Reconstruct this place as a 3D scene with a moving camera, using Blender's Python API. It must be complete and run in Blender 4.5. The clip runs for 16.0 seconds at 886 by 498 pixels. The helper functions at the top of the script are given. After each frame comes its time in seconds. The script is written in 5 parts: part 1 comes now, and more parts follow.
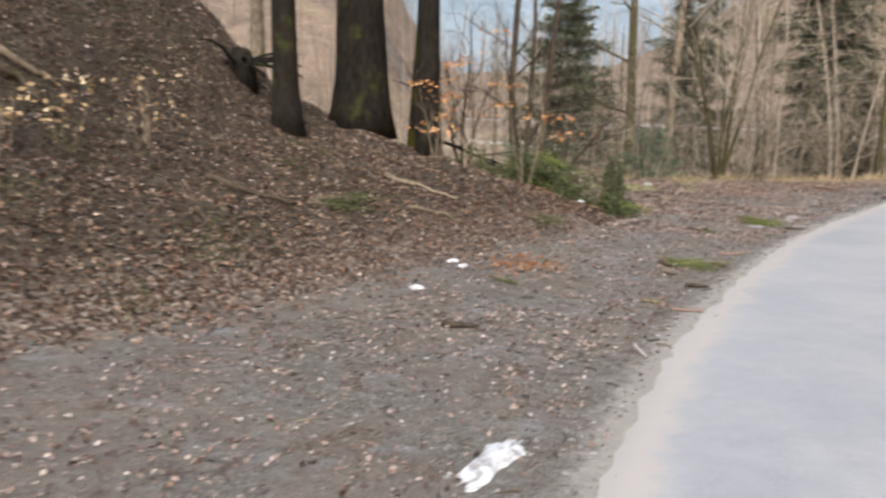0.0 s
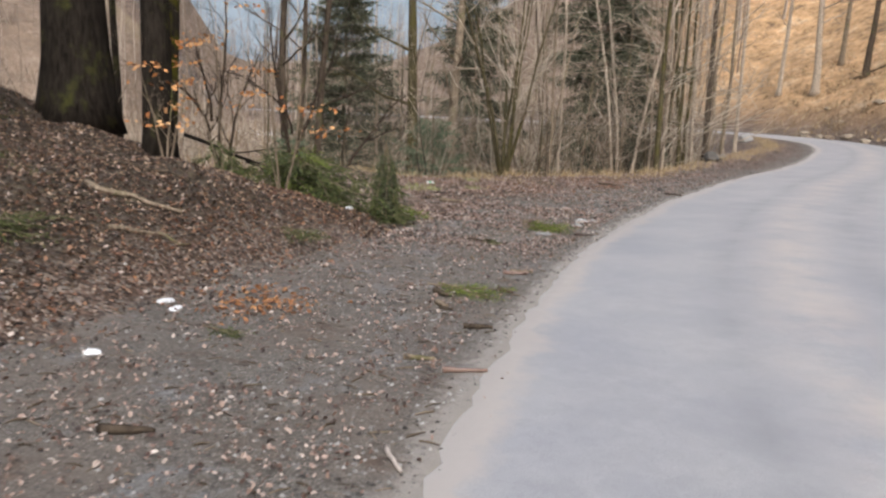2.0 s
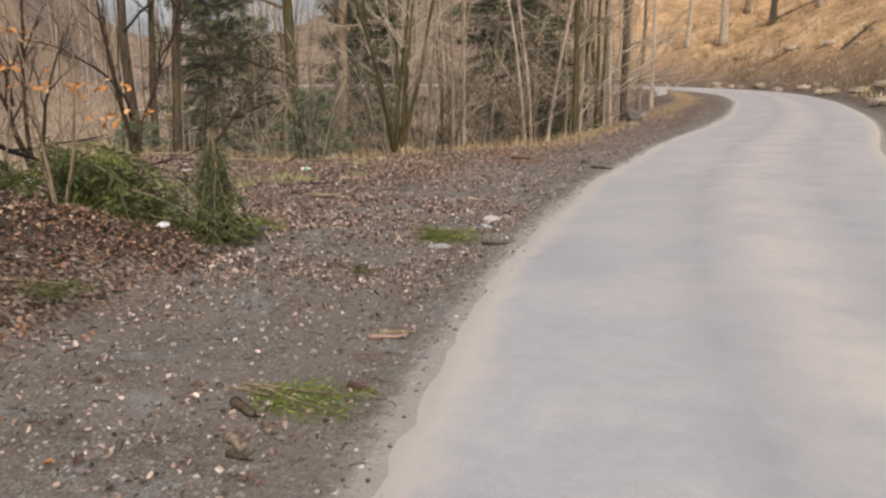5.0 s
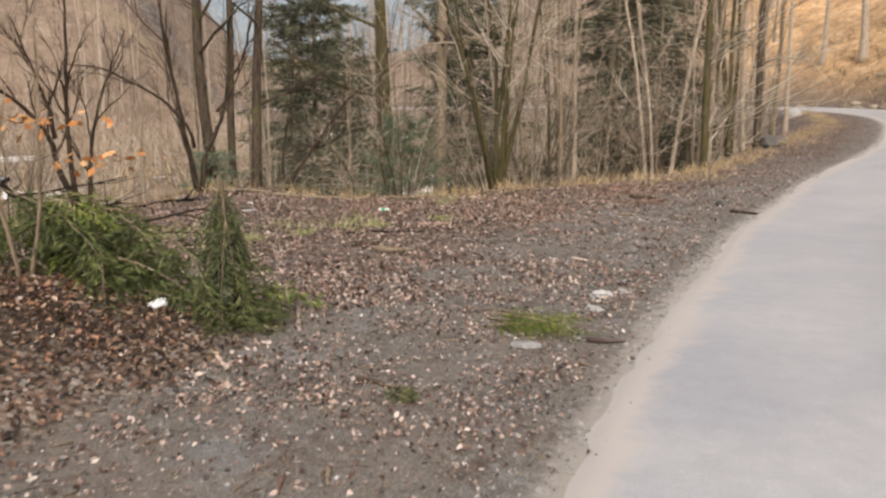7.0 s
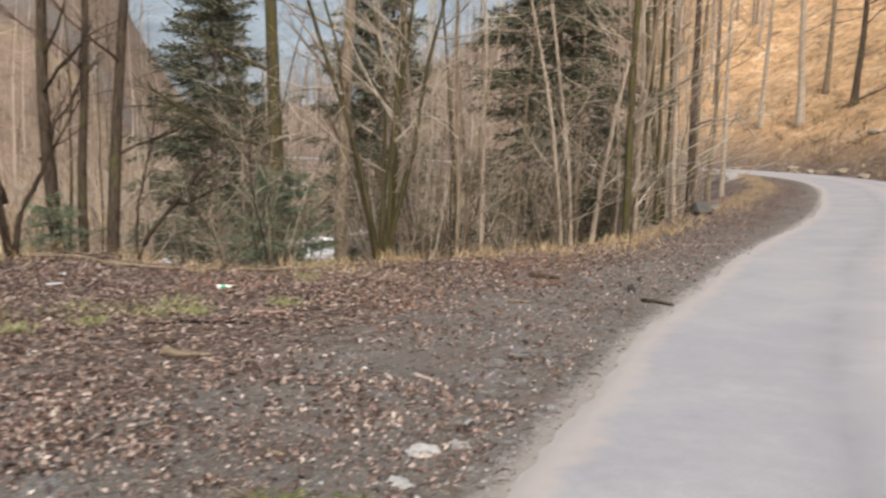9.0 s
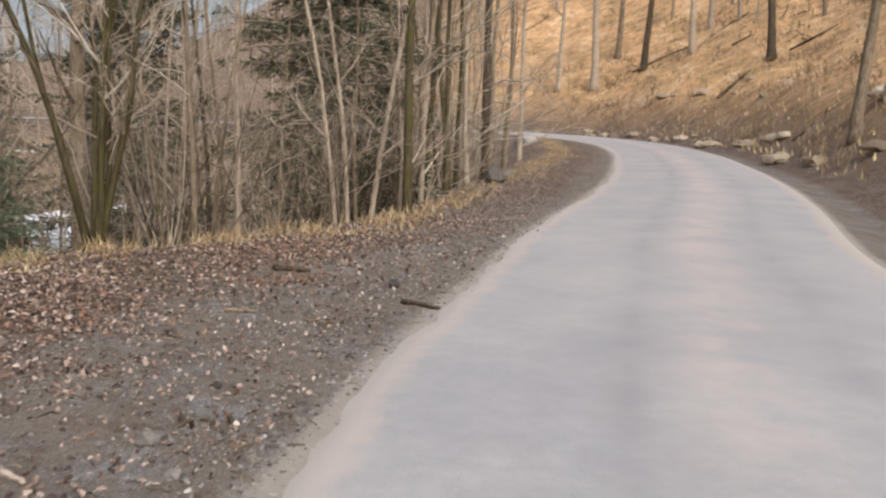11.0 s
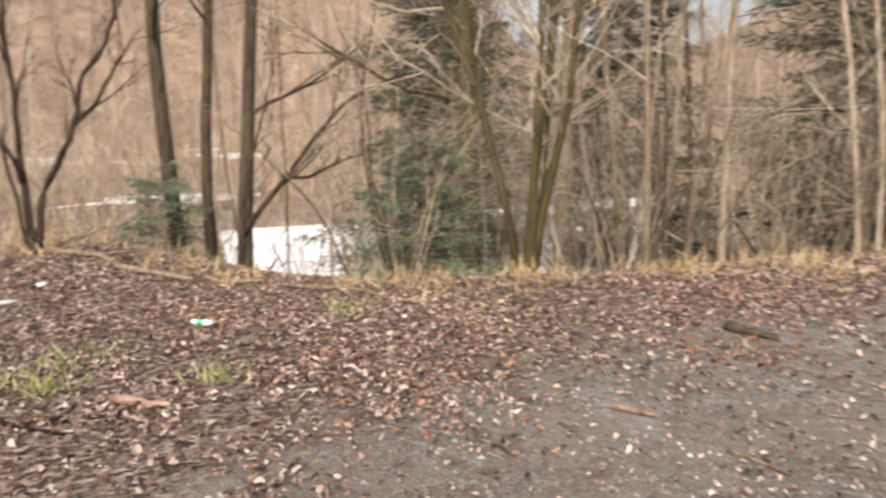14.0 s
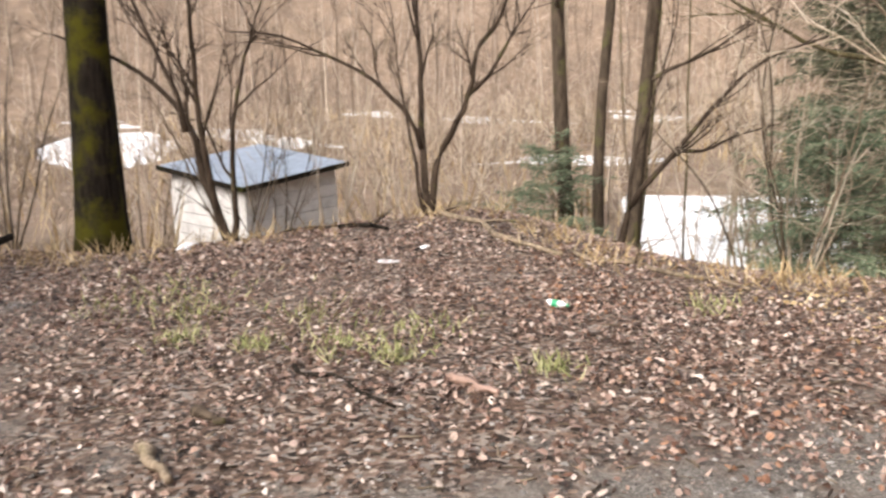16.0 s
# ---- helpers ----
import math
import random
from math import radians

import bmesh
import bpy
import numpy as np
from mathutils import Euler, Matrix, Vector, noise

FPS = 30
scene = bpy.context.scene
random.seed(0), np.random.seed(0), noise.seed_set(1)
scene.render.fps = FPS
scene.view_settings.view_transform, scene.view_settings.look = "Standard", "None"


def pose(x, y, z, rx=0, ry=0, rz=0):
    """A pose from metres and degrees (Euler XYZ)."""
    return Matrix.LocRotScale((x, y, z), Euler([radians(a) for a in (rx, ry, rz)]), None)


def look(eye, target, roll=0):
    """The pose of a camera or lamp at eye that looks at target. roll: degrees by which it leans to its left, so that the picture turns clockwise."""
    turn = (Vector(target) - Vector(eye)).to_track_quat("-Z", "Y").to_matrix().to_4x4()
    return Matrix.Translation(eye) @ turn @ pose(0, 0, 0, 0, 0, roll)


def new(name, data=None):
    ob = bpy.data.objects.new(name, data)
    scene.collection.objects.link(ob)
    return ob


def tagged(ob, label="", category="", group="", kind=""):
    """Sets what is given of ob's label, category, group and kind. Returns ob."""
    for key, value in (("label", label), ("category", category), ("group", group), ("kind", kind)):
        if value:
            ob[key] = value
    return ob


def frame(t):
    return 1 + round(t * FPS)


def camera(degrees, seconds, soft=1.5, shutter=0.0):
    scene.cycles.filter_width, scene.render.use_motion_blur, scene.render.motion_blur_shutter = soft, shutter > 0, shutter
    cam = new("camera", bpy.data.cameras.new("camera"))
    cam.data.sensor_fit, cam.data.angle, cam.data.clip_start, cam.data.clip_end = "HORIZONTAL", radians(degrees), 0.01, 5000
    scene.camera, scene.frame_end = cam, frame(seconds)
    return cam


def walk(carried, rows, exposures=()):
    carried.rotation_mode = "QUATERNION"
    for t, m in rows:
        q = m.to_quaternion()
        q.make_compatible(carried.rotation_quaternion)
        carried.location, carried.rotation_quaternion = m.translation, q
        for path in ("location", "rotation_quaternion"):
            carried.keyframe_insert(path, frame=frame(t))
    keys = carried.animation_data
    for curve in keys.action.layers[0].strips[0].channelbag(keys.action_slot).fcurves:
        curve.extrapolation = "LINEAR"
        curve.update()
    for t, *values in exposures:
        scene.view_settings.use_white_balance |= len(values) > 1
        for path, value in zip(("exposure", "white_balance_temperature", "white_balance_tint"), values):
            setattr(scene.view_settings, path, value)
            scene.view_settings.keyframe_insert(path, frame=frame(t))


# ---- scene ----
cam = camera(54.00, 16.0, soft=2.4, shutter=0.45)
PATH = [
    (0, pose(1.989, 0.819, 1.473) @ pose(0, 0, 0, 0, 0, 35.47) @ pose(0, 0, 0, 80.70) @ pose(0, 0, 0, 0, 0, 1.41)),
    (0.5, pose(1.818, 1.264, 1.486) @ pose(0, 0, 0, 0, 0, 28.53) @ pose(0, 0, 0, 81.15) @ pose(0, 0, 0, 0, 0, 2.90)),
    (1, pose(1.640, 1.711, 1.497) @ pose(0, 0, 0, 0, 0, 22.52) @ pose(0, 0, 0, 82.16) @ pose(0, 0, 0, 0, 0, 1.41)),
    (1.5, pose(1.536, 2.168, 1.473) @ pose(0, 0, 0, 0, 0, 22.12) @ pose(0, 0, 0, 82.39) @ pose(0, 0, 0, 0, 0, 1.72)),
    (2, pose(1.409, 2.661, 1.479) @ pose(0, 0, 0, 0, 0, 21.87) @ pose(0, 0, 0, 80.50) @ pose(0, 0, 0, 0, 0, 1.91)),
    (2.5, pose(1.292, 3.128, 1.504) @ pose(0, 0, 0, 0, 0, 17.04) @ pose(0, 0, 0, 80.72) @ pose(0, 0, 0, 0, 0, 0.38)),
    (3, pose(1.267, 3.602, 1.523) @ pose(0, 0, 0, 0, 0, 15.95) @ pose(0, 0, 0, 79.89) @ pose(0, 0, 0, 0, 0, 2.59)),
    (3.2, pose(1.226, 3.797, 1.536) @ pose(0, 0, 0, 0, 0, 14.67) @ pose(0, 0, 0, 79.92) @ pose(0, 0, 0, 0, 0, 3.34)),
    (5.3, pose(0.676, 5.911, 1.455) @ pose(0, 0, 0, 0, 0, 16.68) @ pose(0, 0, 0, 77.39) @ pose(0, 0, 0, 0, 0, -1.00)),
    (5.5, pose(0.589, 6.112, 1.473) @ pose(0, 0, 0, 0, 0, 17.27) @ pose(0, 0, 0, 76.54) @ pose(0, 0, 0, 0, 0, 0.41)),
    (6, pose(0.437, 6.747, 1.482) @ pose(0, 0, 0, 0, 0, 15.47) @ pose(0, 0, 0, 76.62) @ pose(0, 0, 0, 0, 0, -1.55)),
    (6.5, pose(0.386, 7.204, 1.475) @ pose(0, 0, 0, 0, 0, 21.00) @ pose(0, 0, 0, 79.03) @ pose(0, 0, 0, 0, 0, -1.31)),
    (7, pose(0.320, 7.747, 1.480) @ pose(0, 0, 0, 0, 0, 23.99) @ pose(0, 0, 0, 79.82) @ pose(0, 0, 0, 0, 0, -1.22)),
    (7.5, pose(0.307, 8.284, 1.495) @ pose(0, 0, 0, 0, 0, 27.14) @ pose(0, 0, 0, 80.57) @ pose(0, 0, 0, 0, 0, -1.85)),
    (8, pose(0.312, 8.868, 1.514) @ pose(0, 0, 0, 0, 0, 29.95) @ pose(0, 0, 0, 81.04) @ pose(0, 0, 0, 0, 0, 1.29)),
    (8.5, pose(0.317, 9.463, 1.520) @ pose(0, 0, 0, 0, 0, 23.42) @ pose(0, 0, 0, 82.22) @ pose(0, 0, 0, 0, 0, -0.23)),
    (9, pose(0.389, 9.987, 1.508) @ pose(0, 0, 0, 0, 0, 20.48) @ pose(0, 0, 0, 83.17) @ pose(0, 0, 0, 0, 0, 0.53)),
    (9.5, pose(0.428, 10.497, 1.492) @ pose(0, 0, 0, 0, 0, 15.34) @ pose(0, 0, 0, 83.19) @ pose(0, 0, 0, 0, 0, 0.32)),
    (10, pose(0.497, 10.967, 1.490) @ pose(0, 0, 0, 0, 0, 9.60) @ pose(0, 0, 0, 82.42) @ pose(0, 0, 0, 0, 0, 0.31)),
    (10.2, pose(0.542, 11.176, 1.502) @ pose(0, 0, 0, 0, 0, 7.64) @ pose(0, 0, 0, 81.36) @ pose(0, 0, 0, 0, 0, 1.10)),
    (12.3, pose(0.444, 13.415, 1.450) @ pose(0, 0, 0, 0, 0, 14.44) @ pose(0, 0, 0, 80.89) @ pose(0, 0, 0, 0, 0, -0.27)),
    (12.5, pose(0.442, 13.604, 1.429) @ pose(0, 0, 0, 0, 0, 18.25) @ pose(0, 0, 0, 81.63) @ pose(0, 0, 0, 0, 0, -0.20)),
    (13, pose(0.397, 13.915, 1.483) @ pose(0, 0, 0, 0, 0, 24.22) @ pose(0, 0, 0, 80.52) @ pose(0, 0, 0, 0, 0, 0.06)),
    (13.5, pose(0.292, 14.197, 1.526) @ pose(0, 0, 0, 0, 0, 31.29) @ pose(0, 0, 0, 80.04) @ pose(0, 0, 0, 0, 0, -2.18)),
    (14, pose(0.199, 14.530, 1.500) @ pose(0, 0, 0, 0, 0, 42.99) @ pose(0, 0, 0, 80.01) @ pose(0, 0, 0, 0, 0, -0.94)),
    (14.5, pose(0.112, 14.773, 1.502) @ pose(0, 0, 0, 0, 0, 48.72) @ pose(0, 0, 0, 79.71) @ pose(0, 0, 0, 0, 0, -1.35)),
    (15, pose(0.009, 14.945, 1.526) @ pose(0, 0, 0, 0, 0, 57.36) @ pose(0, 0, 0, 80.08) @ pose(0, 0, 0, 0, 0, -2.01)),
    (15.5, pose(0.017, 15.032, 1.562) @ pose(0, 0, 0, 0, 0, 65.23) @ pose(0, 0, 0, 78.71) @ pose(0, 0, 0, 0, 0, -1.41)),
    (16, pose(0.068, 15.019, 1.575) @ pose(0, 0, 0, 0, 0, 70.25) @ pose(0, 0, 0, 78.05) @ pose(0, 0, 0, 0, 0, -1.51)),
]
walk(cam, PATH, [(0.0, 0.76, 6150, 8), (0.5, 0.6, 6050, 8), (1.0, 0.45, 6000, 9), (3.0, 0.44, 6400, 10), (5.5, 0.42, 6700, 11), (8.0, 0.68, 6700, 10), (9.0, 0.54, 6450, 10), (10.0, 0.44, 6350, 10), (12.5, 0.48, 6800, 11), (13.5, 0.8, 6900, 11), (14.0, 1.02, 6850, 12), (16.0, 1.2, 6550, 11)])

# ---- light ----
world = bpy.data.worlds.new("world")
scene.world = world
world.use_nodes = True
wn = world.node_tree
sky = wn.nodes.new("ShaderNodeTexSky")
sky.sky_type = "NISHITA"
sky.sun_disc = False
sky.sun_elevation = radians(38)
sky.sun_rotation = radians(150)
sky.air_density, sky.dust_density, sky.ozone_density = 1.0, 6.0, 1.0
soft_sky = wn.nodes.new("ShaderNodeHueSaturation")
soft_sky.inputs["Saturation"].default_value = 0.45
wn.links.new(sky.outputs[0], soft_sky.inputs["Color"])
wn.links.new(soft_sky.outputs[0], wn.nodes["Background"].inputs[0])
wn.nodes["Background"].inputs[1].default_value = 0.15
sun_data = bpy.data.lights.new("sun", "SUN")
sun_data.energy, sun_data.angle, sun_data.color = 1.0, radians(30), (1.0, 0.97, 0.93)
sun = new("sun", sun_data)
sun.matrix_world = look((20, -30, 40), (0, 5, 0))


# ---- materials ----
class Mat:
    """A node material being put together."""

    def __init__(self, name, rough=0.9, spec=0.3):
        self.m = bpy.data.materials.new(name)
        self.m.use_nodes = True
        self.t = self.m.node_tree
        self.b = self.t.nodes["Principled BSDF"]
        self.b.inputs["Roughness"].default_value = rough
        self.b.inputs["Specular IOR Level"].default_value = spec
        self.geo = self.t.nodes.new("ShaderNodeNewGeometry")

    def node(self, kind, **inputs):
        n = self.t.nodes.new(kind)
        for k, v in inputs.items():
            n.inputs[k].default_value = v
        return n

    def noise(self, scale, detail=4, rough=0.6, vec=None, distort=0.0):
        n = self.node("ShaderNodeTexNoise", Scale=scale, Detail=detail, Roughness=rough, Distortion=distort)
        self.t.links.new(vec or self.geo.outputs["Position"], n.inputs["Vector"])
        return n.outputs["Fac"]

    def ramp(self, fac, *stops):
        n = self.t.nodes.new("ShaderNodeValToRGB")
        while len(n.color_ramp.elements) < len(stops):
            n.color_ramp.elements.new(0.5)
        for e, (p, c) in zip(n.color_ramp.elements, stops):
            e.position, e.color = p, (*c, 1)
        self.t.links.new(fac, n.inputs[0])
        return n.outputs[0]

    def mix(self, fac, a, b, mode="MIX"):
        n = self.t.nodes.new("ShaderNodeMix")
        n.data_type, n.blend_type = "RGBA", mode
        for s, v in ((n.inputs[0], fac), (n.inputs[6], a), (n.inputs[7], b)):
            if isinstance(v, (int, float)):
                s.default_value = v
            elif isinstance(v, tuple):
                s.default_value = (*v, 1)
            else:
                self.t.links.new(v, s)
        return n.outputs[2]

    def attr(self, name):
        n = self.t.nodes.new("ShaderNodeAttribute")
        n.attribute_name = name
        return n.outputs["Fac"]

    def island(self):
        return self.geo.outputs["Random Per Island"]

    def bump(self, fac, strength=0.4, dist=0.02):
        n = self.node("ShaderNodeBump", Strength=strength, Distance=dist)
        self.t.links.new(fac, n.inputs["Height"])
        if self.b.inputs["Normal"].is_linked:
            self.t.links.new(self.b.inputs["Normal"].links[0].from_socket, n.inputs["Normal"])
        self.t.links.new(n.outputs[0], self.b.inputs["Normal"])

    def color(self, c):
        if isinstance(c, tuple):
            self.b.inputs["Base Color"].default_value = (*c, 1)
        else:
            self.t.links.new(c, self.b.inputs["Base Color"])
        return self


def random_mat(name, stops, rough=0.85, grain=40.0, spec=0.25, translucent=0.0):
    """Colour from the random number of each island or object, with fine grain."""
    k = Mat(name, rough, spec)
    oi = k.t.nodes.new("ShaderNodeObjectInfo")
    add = k.node("ShaderNodeMath")
    add.operation = "ADD"
    k.t.links.new(k.island(), add.inputs[0])
    k.t.links.new(oi.outputs["Random"], add.inputs[1])
    fr = k.node("ShaderNodeMath")
    fr.operation = "FRACT"
    k.t.links.new(add.outputs[0], fr.inputs[0])
    c = k.ramp(fr.outputs[0], *stops)
    g = k.noise(grain, 3)
    c = k.mix(0.55, c, k.ramp(g, (0.3, (0.45, 0.45, 0.45)), (0.7, (1.0, 1.0, 1.0))), "MULTIPLY")
    k.color(c)
    k.bump(g, 0.3, 0.004)
    return k.m


def bark_mat(name, dark, light, moss=0.0, scale=9.0, moss_color=(0.1, 0.1, 0.035)):
    k = Mat(name, 0.95, 0.06)
    stretch = k.node("ShaderNodeMapping")
    stretch.inputs["Scale"].default_value = (1, 1, 0.16)
    k.t.links.new(k.geo.outputs["Position"], stretch.inputs["Vector"])
    n = k.noise(scale * 3, 6, 0.65, stretch.outputs[0], 0.4)
    big = k.noise(1.3, 3)
    c = k.ramp(n, (0.3, dark), (0.62, light))
    c = k.mix(0.5, c, k.ramp(big, (0.3, (0.5, 0.5, 0.5)), (0.7, (1.0, 1.0, 1.0))), "MULTIPLY")
    if moss:
        m = k.noise(2.6, 5, 0.65)
        c = k.mix(k.ramp(m, (0.62 - moss * 0.35, (0, 0, 0)), (0.75 - moss * 0.3, (1, 1, 1))), c, moss_color)
    k.color(c)
    k.bump(n, 0.7, 0.02)
    return k.m


def ground_mat():
    k = Mat("forest_floor", 0.9, 0.25)
    leafy, grassy, far, damp = k.attr("leafy"), k.attr("grassy"), k.attr("far"), k.attr("damp")
    fine, mid, big = k.noise(85, 4, 0.75), k.noise(14, 5, 0.7), k.noise(1.1, 4)
    gravel = k.ramp(fine, (0.3, (0.04, 0.035, 0.03)), (0.5, (0.15, 0.134, 0.116)), (0.68, (0.4, 0.37, 0.34)))
    gravel = k.mix(0.6, gravel, k.ramp(mid, (0.35, (0.5, 0.46, 0.42)), (0.65, (1.0, 1.0, 1.0))), "MULTIPLY")
    gravel = k.mix(k.ramp(big, (0.42, (0, 0, 0)), (0.62, (0.7, 0.7, 0.7))), gravel, k.mix(0.7, (0.205, 0.172, 0.145), k.ramp(fine, (0.3, (0.45, 0.42, 0.4)), (0.65, (1.0, 1.0, 1.0))), "MULTIPLY"))
    gravel = k.mix(k.ramp(k.noise(1.9, 6, 0.7, distort=0.6), (0.56, (0, 0, 0)), (0.68, (0.7, 0.7, 0.7))), gravel, k.ramp(fine, (0.3, (0.1, 0.105, 0.105)), (0.65, (0.34, 0.345, 0.35))))
    gravel = k.mix(k.ramp(k.noise(2.7, 6, 0.75, distort=0.8), (0.52, (0, 0, 0)), (0.66, (0.75, 0.75, 0.75))), gravel, k.ramp(mid, (0.3, (0.04, 0.027, 0.02)), (0.65, (0.16, 0.11, 0.08))))
    vor = k.node("ShaderNodeTexVoronoi", Scale=38.0)
    k.t.links.new(k.geo.outputs["Position"], vor.inputs["Vector"])
    leaf = k.ramp(vor.outputs["Color"], (0.1, (0.02, 0.014, 0.011)), (0.38, (0.085, 0.054, 0.038)), (0.6, (0.2, 0.13, 0.095)), (0.78, (0.25, 0.22, 0.195)), (0.92, (0.44, 0.35, 0.28)))
    leaf = k.mix(0.6, leaf, k.ramp(mid, (0.3, (0.4, 0.38, 0.36)), (0.65, (1.0, 1.0, 1.0))), "MULTIPLY")
    edge = k.noise(3.2, 6, 0.75)
    mask = k.node("ShaderNodeMath")
    mask.operation = "ADD"
    k.t.links.new(leafy, mask.inputs[0])
    k.t.links.new(edge, mask.inputs[1])
    c = k.mix(k.ramp(mask.outputs[0], (0.75, (0, 0, 0)), (1.05, (1, 1, 1))), gravel, leaf)
    grass = k.ramp(fine, (0.3, (0.1, 0.08, 0.045)), (0.65, (0.3, 0.24, 0.15)))
    gm = k.node("ShaderNodeMath")
    gm.operation = "ADD"
    k.t.links.new(grassy, gm.inputs[0])
    k.t.links.new(edge, gm.inputs[1])
    c = k.mix(k.ramp(gm.outputs[0], (0.9, (0, 0, 0)), (1.25, (1, 1, 1))), c, grass)
    clump = k.noise(1.7, 6, 0.8)
    hill = k.ramp(k.noise(0.35, 6, 0.75), (0.3, (0.2, 0.135, 0.085)), (0.42, (0.48, 0.31, 0.165)), (0.55, (0.66, 0.42, 0.225)), (0.7, (0.74, 0.61, 0.44)))
    hill = k.mix(0.8, hill, k.ramp(clump, (0.36, (0.22, 0.2, 0.18)), (0.48, (0.7, 0.67, 0.63)), (0.62, (1.0, 1.0, 1.0))), "MULTIPLY")
    meadow = k.ramp(k.noise(0.4, 6, 0.75), (0.3, (0.13, 0.095, 0.07)), (0.55, (0.25, 0.182, 0.132)), (0.72, (0.37, 0.295, 0.225)))
    ds = k.node("ShaderNodeMath")
    ds.operation = "ADD"
    k.t.links.new(k.attr("dusty"), ds.inputs[0])
    k.t.links.new(k.noise(9, 6, 0.8), ds.inputs[1])
    c = k.mix(k.ramp(ds.outputs[0], (0.72, (0, 0, 0)), (1.5, (0.9, 0.9, 0.9))), c, (0.33, 0.298, 0.268))
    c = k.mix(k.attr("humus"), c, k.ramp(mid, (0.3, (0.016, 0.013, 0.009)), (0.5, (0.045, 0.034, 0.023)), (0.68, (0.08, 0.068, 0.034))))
    c = k.mix(far, c, hill)
    c = k.mix(damp, c, k.mix(0.5, meadow, k.ramp(mid, (0.3, (0.55, 0.52, 0.48)), (0.65, (1.0, 1.0, 1.0))), "MULTIPLY"))
    k.color(c)
    rr = k.ramp(k.noise(0.9, 3), (0.4, (0.95, 0.95, 0.95)), (0.62, (0.6, 0.6, 0.6)))
    k.t.links.new(rr, k.b.inputs["Roughness"])
    k.bump(fine, 0.5, 0.012)
    k.bump(mid, 0.6, 0.05)
    return k.m


def asphalt_mat():
    k = Mat("asphalt", 0.55, 0.5)
    edge, track = k.attr("edge"), k.attr("track")
    fine, mid, big = k.noise(160, 3, 0.7), k.noise(7, 5, 0.7), k.noise(0.7, 4, 0.6)
    c = k.ramp(fine, (0.3, (0.33, 0.33, 0.342)), (0.7, (0.5, 0.497, 0.508)))
    c = k.mix(0.8, c, k.ramp(big, (0.35, (0.75, 0.75, 0.78)), (0.65, (1.0, 0.98, 0.95))), "MULTIPLY")
    c = k.mix(0.55, c, k.ramp(mid, (0.35, (0.68, 0.68, 0.69)), (0.65, (1.0, 1.0, 1.0))), "MULTIPLY")
    s = k.node("ShaderNodeMath")
    s.operation = "ADD"
    k.t.links.new(edge, s.inputs[0])
    k.t.links.new(k.noise(2.2, 6, 0.75), s.inputs[1])
    c = k.mix(k.ramp(s.outputs[0], (0.75, (0, 0, 0)), (1.5, (0.85, 0.85, 0.85))), c, (0.44, 0.395, 0.358))
    s3 = k.node("ShaderNodeMath")
    s3.operation = "ADD"
    k.t.links.new(edge, s3.inputs[0])
    k.t.links.new(k.noise(18, 5, 0.75), s3.inputs[1])
    c = k.mix(k.ramp(s3.outputs[0], (1.05, (0, 0, 0)), (1.55, (1, 1, 1))), c, (0.2, 0.176, 0.153))
    s2 = k.node("ShaderNodeMath")
    s2.operation = "MULTIPLY"
    k.t.links.new(track, s2.inputs[0])
    k.t.links.new(k.ramp(k.noise(1.3, 4), (0.35, (0.1, 0.1, 0.1)), (0.62, (0.8, 0.8, 0.8))), s2.inputs[1])
    c = k.mix(s2.outputs[0], c, (0.25, 0.25, 0.26))
    s4 = k.node("ShaderNodeMath")
    s4.operation = "MULTIPLY"
    k.t.links.new(k.attr("crown"), s4.inputs[0])
    k.t.links.new(k.ramp(k.noise(0.9, 5, 0.7), (0.35, (0, 0, 0)), (0.6, (0.75, 0.75, 0.75))), s4.inputs[1])
    c = k.mix(s4.outputs[0], c, (0.52, 0.46, 0.41))
    k.color(c)
    k.t.links.new(k.ramp(mid, (0.3, (0.42, 0.42, 0.42)), (0.7, (0.6, 0.6, 0.6))), k.b.inputs["Roughness"])
    k.bump(fine, 0.3, 0.006)
    return k.m


M_GROUND, M_ROAD = ground_mat(), asphalt_mat()
M_DARKBARK = bark_mat("dark_bark", (0.006, 0.005, 0.004), (0.034, 0.027, 0.021), 0.15, 9, (0.05, 0.05, 0.016))
M_MOSSBARK = bark_mat("mossy_bark", (0.032, 0.028, 0.015), (0.13, 0.108, 0.06), 0.4, 9, (0.078, 0.068, 0.026))
# brown and pale bark and twigs are lightened to stand in for haze
M_BARK = bark_mat("brown_bark", (0.085, 0.065, 0.046), (0.32, 0.25, 0.18), 0.2)
M_MIDBARK = bark_mat("grey_brown_bark", (0.028, 0.022, 0.016), (0.125, 0.095, 0.07), 0.15)
M_SHRUB = bark_mat("shrub_bark", (0.018, 0.013, 0.01), (0.085, 0.062, 0.045), 0.1)
M_RIMBARK = bark_mat("wet_mossy_bark", (0.006, 0.005, 0.004), (0.034, 0.027, 0.021), 0.5, 9, (0.06, 0.055, 0.008))
M_BRUSH = random_mat("dark_twigs", ((0.0, (0.06, 0.045, 0.03)), (0.5, (0.14, 0.105, 0.07)), (1.0, (0.28, 0.22, 0.16))))
M_PALEBARK = bark_mat("pale_bark", (0.18, 0.14, 0.1), (0.5, 0.41, 0.32), 0.0)
M_TWIG = random_mat("twigs", ((0.0, (0.22, 0.165, 0.115)), (0.5, (0.44, 0.36, 0.27)), (1.0, (0.64, 0.56, 0.46))))
M_HILLBRUSH = random_mat("hillside_brush", ((0.0, (0.1, 0.065, 0.04)), (0.5, (0.3, 0.2, 0.11)), (1.0, (0.55, 0.42, 0.27))))
